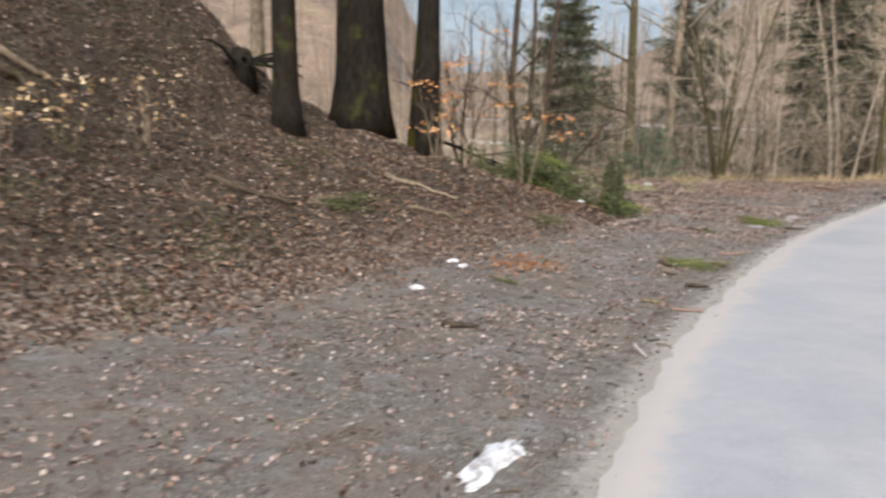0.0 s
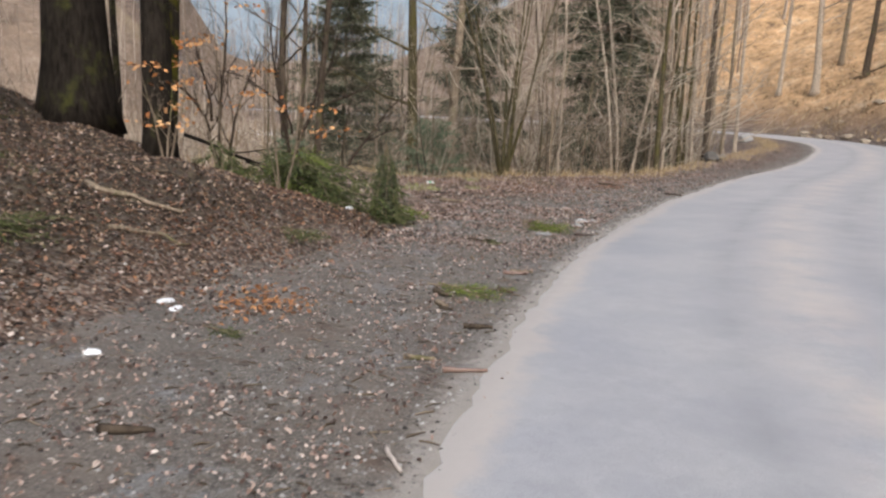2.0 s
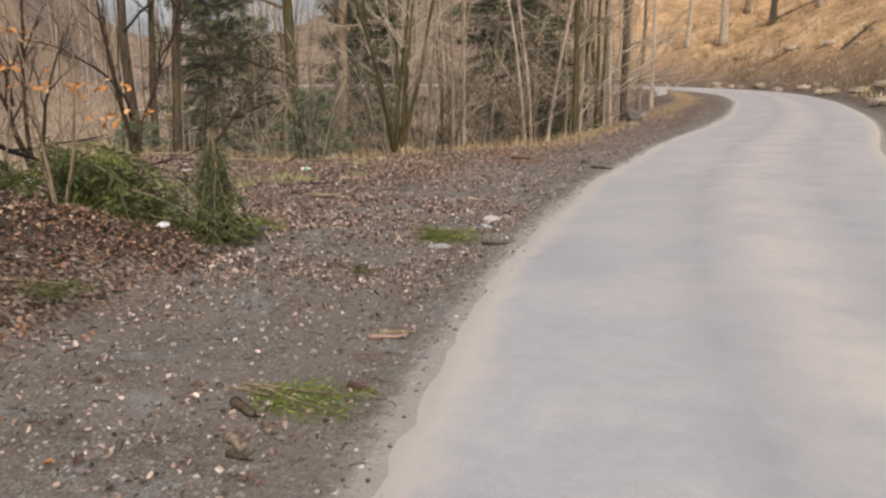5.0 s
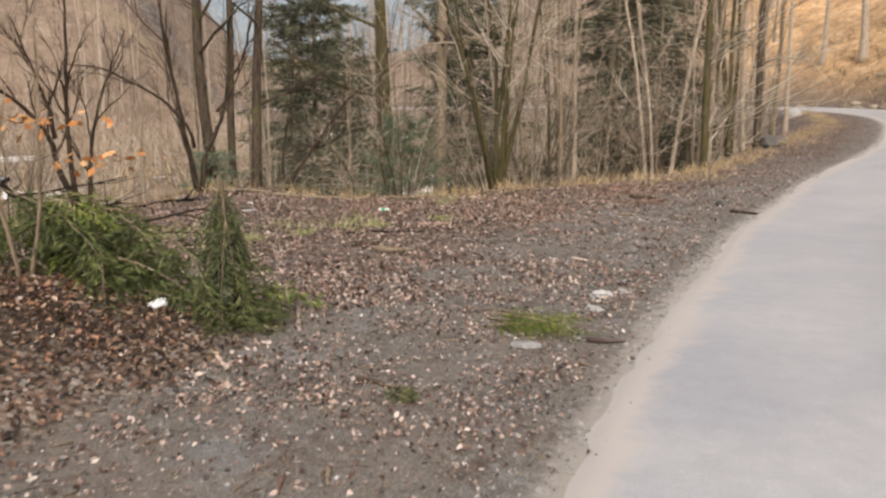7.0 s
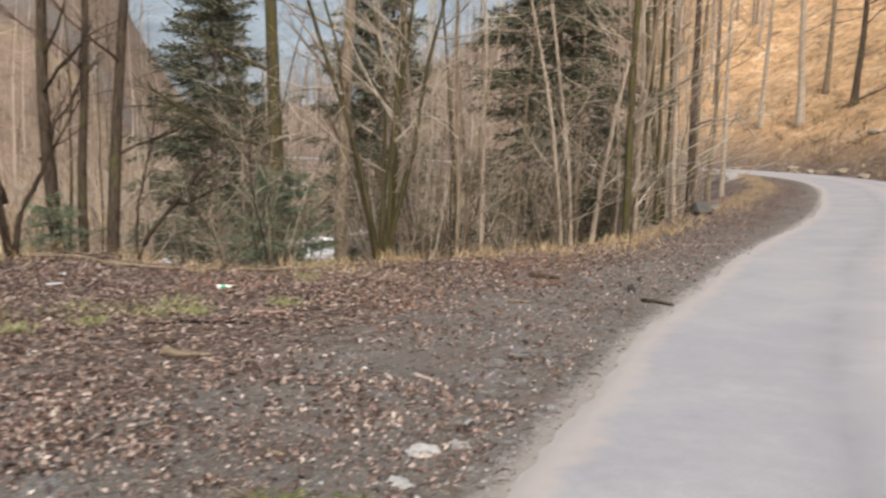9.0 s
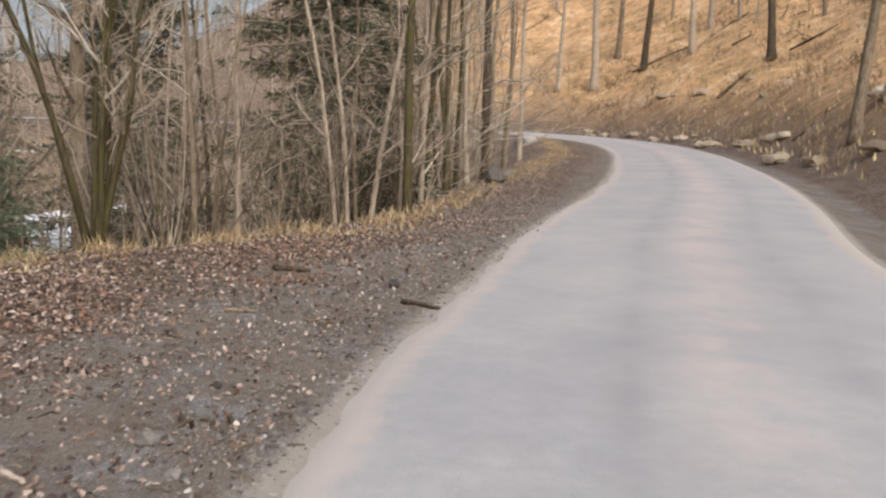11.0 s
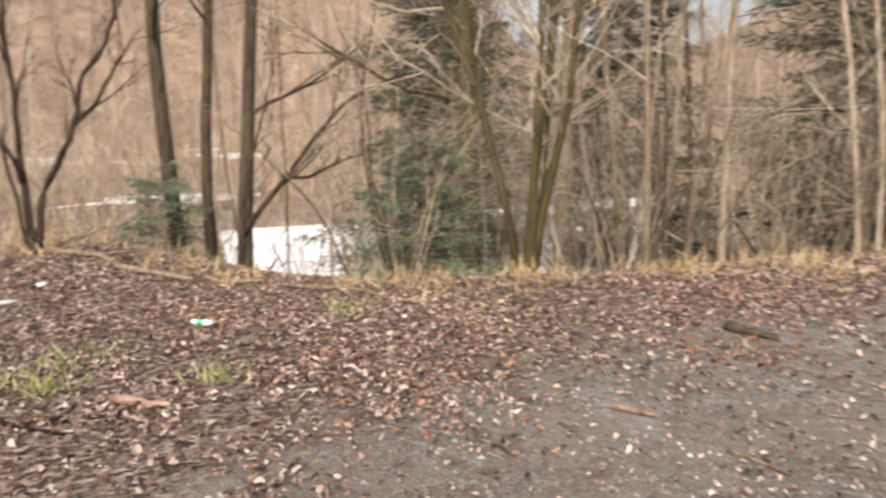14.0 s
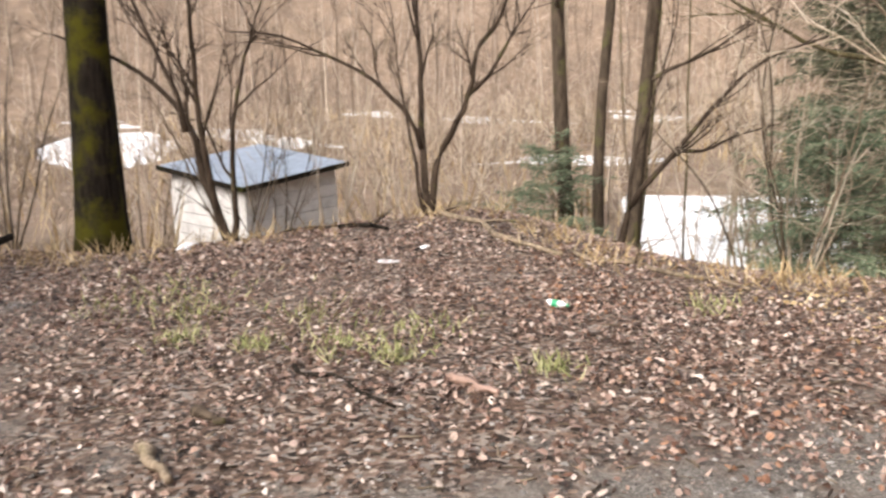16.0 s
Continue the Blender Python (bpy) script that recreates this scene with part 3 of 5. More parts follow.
# ---- ground, road, water ----
def make_ground():
    gx, gy, gz, rim, road = GX, GY, GZ, GRIM, GROAD
    nx, ny = len(XS), len(YS)
    me = bpy.data.meshes.new("ground")
    me.vertices.add(nx * ny)
    me.vertices.foreach_set("co", np.stack([gx, gy, gz], -1).ravel())
    i = np.arange(nx * ny).reshape(ny, nx)
    q = np.stack([i[:-1, :-1], i[:-1, 1:], i[1:, 1:], i[1:, :-1]], -1).reshape(-1, 4)
    me.loops.add(q.size)
    me.loops.foreach_set("vertex_index", q.ravel())
    me.polygons.add(len(q))
    me.polygons.foreach_set("loop_start", np.arange(len(q)) * 4)
    me.polygons.foreach_set("use_smooth", np.ones(len(q), bool))
    me.update(calc_edges=True)
    verge = -road - ROAD_WIDTH
    leafy = np.maximum.reduce([sstep(-2.6, -0.8, rim) * 0.75, sstep(-2.2, -3.4, gx + 0.03 * np.maximum(gy - 4, 0)) * sstep(14, 11, gy), 0.58 * sstep(12, 15.5, gy) * sstep(1.0, 3.0, road) * sstep(40, 26, gy), sstep(0.5, 1.5, verge) * 0.8])
    grassy = np.maximum.reduce([0.32 * np.exp(-((rim + 0.5) ** 2) / 0.5) * sstep(12, 15, gy), sstep(0.5, 3, rim) * 0.5])
    side = sstep(-0.2, -0.06, gx / np.maximum(gy, 20))
    far = sstep(1.5, 6, verge) * side
    damp = np.maximum(sstep(1.5, 7, rim), sstep(1.5, 6, verge) * (1 - side))
    dusty = 0.85 * np.where(road > -1.8, np.exp(-np.maximum(road, 0) / 0.15), np.exp(-np.maximum(verge, 0) / 0.15)) * sstep(76, 70, gy)
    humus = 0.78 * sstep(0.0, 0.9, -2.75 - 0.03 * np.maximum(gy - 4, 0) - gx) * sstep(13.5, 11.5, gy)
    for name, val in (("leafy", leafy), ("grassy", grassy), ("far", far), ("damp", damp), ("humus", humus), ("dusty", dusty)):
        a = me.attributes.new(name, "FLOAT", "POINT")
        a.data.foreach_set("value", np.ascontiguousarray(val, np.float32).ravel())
    me.materials.append(M_GROUND)
    return tagged(new("ground", me), "gravelly forest ground with leaf litter, bank and hillside", "ground", kind="structure")


def make_road():
    line = smooth_line([(a, b) for a, b in ROAD_LEFT], 0.16)
    cols = [-0.35, -0.12, 0.0, 0.12, 0.3, 0.5, 0.8, 1.1, 1.25, 1.4, 1.55, 1.75, 1.95, 2.2, 2.4, 2.55, 2.7, 2.85, 3.05, 3.3, 3.5, 3.63, 3.75, 3.9, 4.1]
    rnd = np.random.RandomState(5)
    verts, faces, edge, track, crown = [], [], [], [], []
    for i, p in enumerate(line):
        d = (line[min(i + 1, len(line) - 1)] - line[max(i - 1, 0)]).normalized()
        s = Vector((d.y, -d.x))
        wob = 0.12 * float(value_noise(np.array([i * 0.11]), np.array([1.5]))[0]) + 0.1 * float(value_noise(np.array([i * 0.43]), np.array([9.5]))[0])
        wob = wob * 0.7 + rnd.normal(0, 0.014)
        for c in cols:
            q = p + s * (c + (wob if c < 0.4 else 0))
            inside = min(c, ROAD_WIDTH - c)
            z = 0.012 + 0.045 * min(max(inside, 0) / 1.9, 1) if inside >= 0 else 0.012 + inside * 0.6
            verts.append((q.x, q.y, z))
            edge.append(math.exp(-inside / 0.17) if inside >= 0 else 1 - inside * 3)
            crown.append(math.exp(-((c - 2.0) / 0.3) ** 2))
            track.append(max(math.exp(-((c - 1.4) / 0.14) ** 2), 0.8 * math.exp(-((c - 2.7) / 0.17) ** 2)))
    n = len(cols)
    for i in range(len(line) - 1):
        for k in range(n - 1):
            a = i * n + k
            faces.append((a, a + 1, a + n + 1, a + n))
    me = mesh_from("road", verts, faces, M_ROAD)
    for name, val in (("edge", edge), ("track", track), ("crown", crown)):
        a = me.attributes.new(name, "FLOAT", "POINT")
        a.data.foreach_set("value", np.array(val, np.float32))
    return tagged(new("road", me), "pale grey asphalt lane with sandy crumbling edges and tyre marks", "road", kind="structure")


ground, road = make_ground(), make_road()

# pond water: diffuse white painted in place of the sky's reflection
k = Mat("pond_sky_white", 0.45, 0.3)
k.color(k.ramp(k.noise(0.5, 5, 0.7), (0.3, (0.66, 0.69, 0.72)), (0.55, (0.9, 0.91, 0.93))))
k.bump(k.noise(3.0, 3, 0.5), 0.05, 0.05)
M_WATER = k.m
s = Soup()
s.v = [Vector(q) for q in ((-150, 8, WATER_Z), (2, 8, WATER_Z), (2, 110, WATER_Z), (-150, 110, WATER_Z))]
s.f = [(0, 1, 2, 3)]
tagged(new("water", s.mesh("water", M_WATER)), "pond surface with its bright sky reflection painted white", "water", kind="structure")

# wooded ridge that closes the valley; blue-grey haze is painted into its colour
k = Mat("hazed_ridge", 0.95, 0.1)
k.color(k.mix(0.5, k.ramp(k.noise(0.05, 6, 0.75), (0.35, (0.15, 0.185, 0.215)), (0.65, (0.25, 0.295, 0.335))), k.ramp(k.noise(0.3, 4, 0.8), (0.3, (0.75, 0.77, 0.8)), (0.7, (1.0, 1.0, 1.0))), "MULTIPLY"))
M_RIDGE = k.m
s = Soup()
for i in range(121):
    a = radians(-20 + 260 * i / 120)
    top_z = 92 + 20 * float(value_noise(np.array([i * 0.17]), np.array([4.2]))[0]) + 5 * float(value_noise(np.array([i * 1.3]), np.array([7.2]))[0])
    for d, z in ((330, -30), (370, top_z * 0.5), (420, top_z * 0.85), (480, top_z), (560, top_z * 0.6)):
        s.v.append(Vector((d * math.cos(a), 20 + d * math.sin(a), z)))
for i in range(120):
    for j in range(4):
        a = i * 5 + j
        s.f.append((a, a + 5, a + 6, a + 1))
tagged(new("backdrop", s.mesh("backdrop", M_RIDGE)), "wooded ridge across the valley with painted blue-grey haze", "hills", kind="structure")


# ---- trees on the bank beside the start ----
G_BANK = "old trees on the bank"
bare_tree("tree", (-7.05, 11.2), 19, 0.37, M_DARKBARK, "massive dark-barked old tree with flared foot on leafy bank", limbs=8, low=0.4, flare=1.55, seed=11, group=G_BANK, wobble=0.012)
bare_tree("tree", (-5.38, 10.73), 17, 0.17, M_DARKBARK, "tall dark straight trunk beside the massive tree", limbs=7, low=0.4, flare=1.35, seed=12, group=G_BANK, wobble=0.012)
bare_tree("tree", (-6.35, 8.95), 15, 0.17, M_DARKBARK, "brown leaning trunk on the leafy bank", (-0.06, 0.02), limbs=6, low=0.4, flare=1.5, seed=13, group=G_BANK, wobble=0.015)
bare_tree("tree", (-9.75, 14.9), 15, 0.07, M_DARKBARK, "slim dark trunk behind the old trees", limbs=8, low=0.3, seed=14, group=G_BANK)
bare_tree("tree", (-11.5, 13.2), 16, 0.17, M_BARK, "mossy brown trunk behind the old trees", limbs=8, low=0.3, seed=15, group=G_BANK)

# ---- trees along the rim ----
bare_tree("tree", (-8.65, 14.7), 14, 0.21, M_RIMBARK, "dark wet trunk with moss on the rim", (0.03, 0.02), limbs=9, low=0.4, flare=1.35, seed=21, wobble=0.012, reach=0.2)


def forked_shrub(base, face, lines, label, seed, limbs=6):
    """A shrub of given crooked stems: across, up and away from its foot, seen along the face."""
    random.seed(seed)
    top = new("multi_stemmed_shrub")
    x, y = base
    top.location = (x, y, hz(x, y) - 0.04)
    ca, sa = math.cos(radians(face)), math.sin(radians(face))
    for r, line in lines:
        line = [Vector(q) for q in line]
        drift = random.gauss(0, 0.12)
        ctrl = [Vector((q.x * ca - drift * q.y * sa, q.x * sa + drift * q.y * ca, q.y)) for q in line]
        pts = smooth_line(ctrl, 0.12)
        pts = [q + Vector((random.gauss(0, 0.006), random.gauss(0, 0.006), 0)) for q in pts]
        n = len(pts) - 1
        s = Soup()
        s.tube(pts, [r * (1 - 0.78 * (i / n) ** 0.8) * (1.25 if i == 0 and line[0].y < 0.05 else 1) for i in range(n + 1)], 8)
        stem = part("stem", s.mesh("stem", M_SHRUB), top)
        for k in range(limbs):
            t = 0.3 + 0.68 * (k + random.random()) / limbs
            i = min(int(t * n), n - 1)
            s = Soup()
            w = side_way((pts[i + 1] - pts[i]).normalized(), random.uniform(0.4, 1.0))
            grow(s, pts[i], (w + Vector((0, 0, 0.25))).normalized(), random.uniform(0.4, 1.0), r * (1 - 0.75 * t) * 0.55 + 0.001, 2, 4, lift=0.06)
            part("branch", s.mesh("branch", M_SHRUB), stem)
    return tagged(top, label, "shrub")


forked_shrub((-8.25, 15.85), 70, (
    (0.05, ((0, 0), (-0.1, 0.35), (-0.22, 0.75), (-0.3, 1.13), (-0.62, 1.55), (-1.0, 1.8), (-1.5, 2.0))),
    (0.03, ((-0.3, 1.1), (-0.33, 1.4), (-0.5, 1.9), (-0.72, 2.5))),
    (0.04, ((0.02, 0), (-0.1, 0.5), (-0.15, 1.2), (-0.14, 1.9), (-0.12, 2.6), (-0.2, 3.4))),
    (0.036, ((0.05, 0), (0.1, 0.4), (0.11, 0.9), (0.2, 1.3), (0.32, 1.75), (0.6, 2.4)))), "bare forked shrub with dark crooked stems on the rim", 22)
forked_shrub((-7.95, 17.75), 70, (
    (0.046, ((0, 0), (-0.03, 0.5), (-0.04, 1.05), (-0.04, 1.6), (-0.06, 2.2), (0.02, 3.3))),
    (0.044, ((0.03, 0), (0.1, 0.55), (0.25, 0.85), (0.42, 1.2), (0.5, 1.6), (0.75, 1.95), (0.95, 2.7))),
    (0.026, ((0.42, 1.2), (0.62, 1.38), (0.85, 1.75), (1.1, 2.1))),
    (0.028, ((-0.04, 0.7), (-0.15, 1.02), (-0.5, 1.38), (-0.9, 1.6), (-1.35, 1.8), (-1.8, 1.85))),
    (0.022, ((-0.05, 0.1), (-0.15, 0.8), (-0.2, 1.1), (-0.32, 2.1)))), "bare wide-forking dark shrub on the leafy mound", 23)
forked_shrub((-8.1, 20.0), 65, (
    (0.045, ((0, 0), (0.13, 0.6), (0.4, 0.98), (0.65, 1.3), (1.0, 1.75), (1.4, 2.1), (1.95, 2.3))),
    (0.025, ((0.55, 1.18), (0.87, 1.15), (1.2, 1.3), (1.65, 1.42))),
    (0.024, ((0.08, 0.3), (0.2, 1.1), (0.55, 2.2), (0.7, 2.9)))), "bare arching shrub beside the three trunks", 35)
for i, (x, y, r, lx, ly) in enumerate(((-9.54, 20.19, 0.11, -0.07, -0.07), (-9.44, 20.54, 0.08, -0.02, -0.03), (-9.24, 20.84, 0.105, 0.01, 0.03))):
    bare_tree("tree", (x, y), 11, r, M_MIDBARK, "slender leaning brown trunk by the pond", (lx, ly), limbs=7, low=0.3, seed=30 + i, group="three trunks by the pond", wobble=0.03)
stems("coppiced_tree", (-4.45, 20.6), 8, 7.0, 0.042, M_MOSSBARK, "mossy many-stemmed tree with pale twigs on the rim", 0.22, seed=40, limbs=12, fan=(0.6, 1.35), twig=M_TWIG)
bare_tree("tree", (-8.2, 24.1), 14, 0.16, M_MOSSBARK, "green mossy upright trunk below the rim", limbs=10, low=0.3, seed=41, reach=0.2, wobble=0.012)
bare_tree("tree", (-7.9, 26.0), 13, 0.16, M_BARK, "crooked brown trunk with knobbly branches", (0.05, 0.03), limbs=11, low=0.2, seed=42, wobble=0.04, reach=0.22)
spruce("spruce", (-12.7, 28.6), 8.6, 3.1, M_SPRUCE, "dark green spruce by the pond", 51, needle=0.1, whorls=38, density=19)
spruce("spruce", (-7.75, 27.7), 8.2, 2.1, M_SPRUCE, "dark loose-crowned spruce behind the mossy trunk", 56, needle=0.1, whorls=36, density=17)
spruce("spruce", (-4.0, 28.6), 12, 2.6, M_SPRUCE, "tall dense dark spruce behind the saplings", 52, needle=0.1, whorls=48, density=19)
spruce("spruce", (-6.4, 21.25), 2.2, 1.25, M_BLUESPRUCE, "young blue-green spruce at the pond edge", 53, needle=0.045, whorls=19, density=15)
spruce("spruce", (-9.35, 19.85), 1.5, 0.9, M_BLUESPRUCE, "small green spruce below the mound", 54, needle=0.045, whorls=11, density=10)
spruce("spruce", (-10.4, 26.4), 5.6, 1.8, M_SPRUCE, "half-grown spruce between the trunks", 55, needle=0.08, whorls=16)

G_SAP = "bare saplings along the rim"
rnd = random.Random(7)
spots = [(-1.82, 24.65, 0.07, 11), (-1.56, 33.85, 0.11, 14), (-1.31, 45, 0.1, 13), (-3.6, 21.2, 0.035, 6), (-4.76, 23.4, 0.04, 7), (-4.05, 23.65, 0.05, 8), (-6.1, 26.1, 0.05, 8), (-2.2, 26.5, 0.06, 10), (-2.6, 25.6, 0.05, 9), (-1.9, 29.5, 0.07, 11), (-1.95, 25.3, 0.045, 9), (-2.05, 27.2, 0.055, 10), (-1.75, 28.3, 0.05, 10), (-2.3, 28.9, 0.06, 10), (-1.7, 31.2, 0.065, 11), (-2.1, 32.4, 0.06, 11), (-2.9, 24.6, 0.04, 8), (-1.75, 36.5, 0.08, 12), (-1.5, 40.0, 0.08, 12)]
for i in range(54):
    y = rnd.uniform(21.5, 52)
    spots.append((-1.6 - max(0, 25 - y) * 0.75 - abs(rnd.gauss(0, 1.6)) - (0.3 if y < 40 else 0), y, rnd.uniform(0.016, 0.042), rnd.uniform(4.5, 9)))
for i in range(16):
    spots.append((rnd.uniform(-14, -5.5), rnd.uniform(21, 27), rnd.uniform(0.02, 0.045), rnd.uniform(4, 8)))
for i, (x, y, r, tall) in enumerate(spots):
    bare_tree("sapling", (x, y), tall, r, rnd.choice((M_BARK, M_BARK, M_PALEBARK, M_MOSSBARK, M_MIDBARK, M_PALEBARK)), "thin bare upright sapling on the roadside bank", (rnd.gauss(0, 0.05) * (i > 2), rnd.gauss(0, 0.05) * (i > 2)), limbs=13 if i < 40 else 9, low=0.12, reach=0.25, depth=1, kids=5, flare=1.2, seed=100 + i, group=G_SAP, twig=M_TWIG, wobble=0.035 if i > 2 else 0.012)
G_BRUSH = "bare brushwood along the rim"
for i in range(58):
    y = rnd.uniform(21, 38)
    x = -2.0 - max(0, 25 - y) * 0.8 - abs(rnd.gauss(0, 2.4))
    stems("bush", (x, y), 6, rnd.uniform(1.4, 3.0), 0.016, rnd.choice((M_TWIG, M_BRUSH, M_BRUSH)), "tangled bare brushwood on the bank", 0.75, depth=1, kids=4, seed=200 + i, group=G_BRUSH, limbs=5)
for i in range(15):
    y = rnd.uniform(20.6, 27)
    x = -2.6 - max(0, 25 - y) * 0.8 - abs(rnd.gauss(0, 2.2))
    stems("bush", (x, y), 5, rnd.uniform(2.6, 4.6), 0.017, rnd.choice((M_TWIG, M_BRUSH)), "tall arching bare brushwood with pale twigs on the bank", 0.5, depth=1, kids=5, seed=700 + i, group=G_BRUSH, limbs=9, twig=M_TWIG, wobble=0.12, fan=(0.6, 1.4))
for i in range(24):
    stems("bush", (rnd.uniform(-15, -9.5), rnd.uniform(11.5, 24)), 6, rnd.uniform(1.5, 3.4), 0.018, rnd.choice((M_TWIG, M_BRUSH)), "tangled bare brushwood below the rim", 0.7, depth=1, kids=4, seed=240 + i, group=G_BRUSH, limbs=5)


# ---- far woods ----
def far_woods(name, count, where, label, tall=(8, 15), seed=1, twigs=26, mat=None, r0=0.11):
    rr = random.Random(seed)
    random.seed(seed)
    s = Soup()
    done = 0
    while done < count:
        x, y = where(rr)
        if x is None:
            continue
        z = hz(x, y)
        h = rr.uniform(*tall)
        r = rr.uniform(0.5, 1.2) * r0
        p = [Vector((x, y, z - 0.3)), Vector((x + rr.gauss(0, 0.2), y + rr.gauss(0, 0.2), z + h * 0.5)), Vector((x + rr.gauss(0, 0.5), y + rr.gauss(0, 0.5), z + h))]
        s.tube(p, [r, r * 0.7, r * 0.15], 4, False)
        for _ in range(twigs):
            t = rr.uniform(0.08, 0.98)
            q = p[0].lerp(p[2], t)
            a = rr.uniform(0, 6.283)
            l = h * 0.2 * (1.2 - t) * rr.uniform(0.4, 1.2)
            e = q + Vector((math.cos(a) * l, math.sin(a) * l, l * rr.uniform(0.2, 1.4)))
            s.blade(q, e, r * rr.uniform(0.1, 0.28))
            for _ in range(2):
                m = q.lerp(e, rr.uniform(0.3, 0.8))
                s.blade(m, m + Vector((rr.gauss(0, 1), rr.gauss(0, 1), rr.uniform(0.2, 1.2))) * l * 0.4, r * 0.1)
        done += 1
    return tagged(new(name, s.mesh(name, mat or M_WOODFAR)), label, "woodland", kind="stuff")


def valley_spot(rr):
    x, y = rr.uniform(-110, -8), rr.uniform(8, 105)
    rim = grid_value(GRIM, x, y)
    return (x, y) if rim > 15 else (None, None)


def far_spot(rr):
    a, d = radians(rr.uniform(2, 110)), rr.uniform(50, 190)
    x, y = -d * math.sin(a), 15 + d * math.cos(a)
    return (x, y) if d > 75 or grid_value(GRIM, x, y) > 20 or grid_value(GROAD, x, y) < -8 else (None, None)


def slope_spot(rr):
    x, y = rr.uniform(-70, 45), rr.uniform(28, 130)
    v = -grid_value(GROAD, x, y) - ROAD_WIDTH
    return (x, y) if 13 < v < 60 else (None, None)


far_woods("woodland", 160, valley_spot, "bare woodland beyond the ponds, paled by painted haze", (3, 8), 3, 34, r0=0.045)
far_woods("woodland", 950, far_spot, "dense brown-grey woodland on the far valley slope", (7, 14), 5, 44, r0=0.085)
far_woods("woodland", 150, slope_spot, "bare trees on the leaf-covered hillside", (9, 16), 4, 20, r0=0.16)


def reeds(name, count, where, label, tall, seed, mat, wide=0.01):
    rr = random.Random(seed)
    random.seed(seed)
    s = Soup()
    pts = []
    while len(pts) < count:
        q = where(rr)
        if q[0] is not None:
            pts.append(q)
    for x, y in pts:
        h = hz(x, y)
        l = rr.uniform(*tall)
        b = Vector((x, y, h - 0.05))
        s.blade(b, b + Vector((rr.gauss(0, 0.22), rr.gauss(0, 0.22), 1)) * l, wide * rr.uniform(0.6, 1.4))
    return tagged(new(name, s.mesh(name, mat, False)), label, "brush", kind="stuff")


def reed_spot(rr):
    x, y = rr.uniform(-60, -5), rr.uniform(10, 75)
    rim = grid_value(GRIM, x, y)
    if rim < 2.5 or hz(x, y) < WATER_Z - 0.1:
        return None, None
    return x, y


def thicket(name, count, where, label, tall, seed, mat, r0=0.012):
    """Clumps of thin bending stems with side twigs."""
    rr = random.Random(seed)
    random.seed(seed)
    s = Soup()
    done = 0
    while done < count:
        x, y = where(rr)
        if x is None:
            continue
        done += 1
        size = rr.uniform(*tall)
        foot = Vector((x, y, hz(x, y) - 0.1))
        fat = r0 * (1 + foot.xy.length * 0.02)
        for _ in range(rr.randint(4, 9)):
            o = foot + Vector((rr.gauss(0, 0.25), rr.gauss(0, 0.25), 0))
            pts = wander(o, Vector((rr.gauss(0, 0.42), rr.gauss(0, 0.42), 1)), size * rr.uniform(0.5, 1.1), 4, 0.16, 0.02)
            s.tube(pts, [fat, fat * 0.8, fat * 0.6, fat * 0.45, fat * 0.2], 3, False)
            for _ in range(7):
                k = rr.randint(1, 3)
                a = pts[k].lerp(pts[k + 1], rr.random())
                w = side_way((pts[k + 1] - pts[k]).normalized(), rr.uniform(0.4, 1.1))
                s.blade(a, a + (w + Vector((0, 0, 0.2))) * size * rr.uniform(0.12, 0.35), fat * 0.55)
    return tagged(new(name, s.mesh(name, mat)), label, "brush", kind="stuff")


def shore_spot(rr):
    x, y = rr.uniform(-38, -7), rr.uniform(11, 48)
    rim = grid_value(GRIM, x, y)
    return (x, y) if rim > (9 if y > 18 else 4) and hz(x, y) > WATER_Z - 0.15 else (None, None)


def meadow_spot(rr):
    x, y = rr.uniform(-105, -25), rr.uniform(5, 90)
    return (x, y) if grid_value(GRIM, x, y) > 18 and hz(x, y) > WATER_Z - 0.15 else (None, None)


thicket("thicket", 270, shore_spot, "tangled bare brushwood round the pale ponds", (1.2, 3.0), 61, M_PALETWIG)
thicket("thicket", 480, meadow_spot, "pale tangled brushwood over the valley floor", (1.4, 3.6), 62, M_PALETWIG)
reeds("dry_brush", 5000, reed_spot, "dry straw-coloured reeds and twigs round the ponds", (0.4, 1.6), 8, M_REED, 0.02)


# ---- fallen green boughs and the covered stump ----
def ground_bough(name, a, b, count, mat, label, wide=0.25, needle=0.022, lift=0.05, seed=1, density=14):
    """Cut spruce boughs lying on the ground from a to b."""
    random.seed(seed)
    top = new(name)
    a, b = Vector(a), Vector(b)
    c = (a + b) / 2
    z0 = hz(c.x, c.y)
    top.location = (c.x, c.y, z0)
    g, d = (b - a), (b - a).length
    side = Vector((-g.y, g.x)).normalized()
    for i in range(count):
        s, w = Soup(), Soup()
        o = side * random.uniform(-wide, wide) * 0.5 + g * random.uniform(-0.1, 0.15)
        p = a + o - c
        z = hz(c.x + p.x, c.y + p.y) - z0 + 0.012 + lift * random.random()
        bough(s, Vector((p.x, p.y, z)), Vector((g.x, g.y, random.uniform(-0.02, 0.06) * d)) + Vector((side.x, side.y, 0)) * random.gauss(0, 0.2) * d, d * random.uniform(0.65, 1.0), needle, -0.01, density, w, 0.008)
        for v in s.v + w.v:
            v.z = max(v.z, hz(c.x + v.x, c.y + v.y) - z0 + 0.004)
        twig = tagged(part("bough", s.mesh("bough", mat, False), top), kind="stuff")
        part("stalk", w.mesh("stalk", M_BARK), twig)
    return tagged(top, label, "branch")


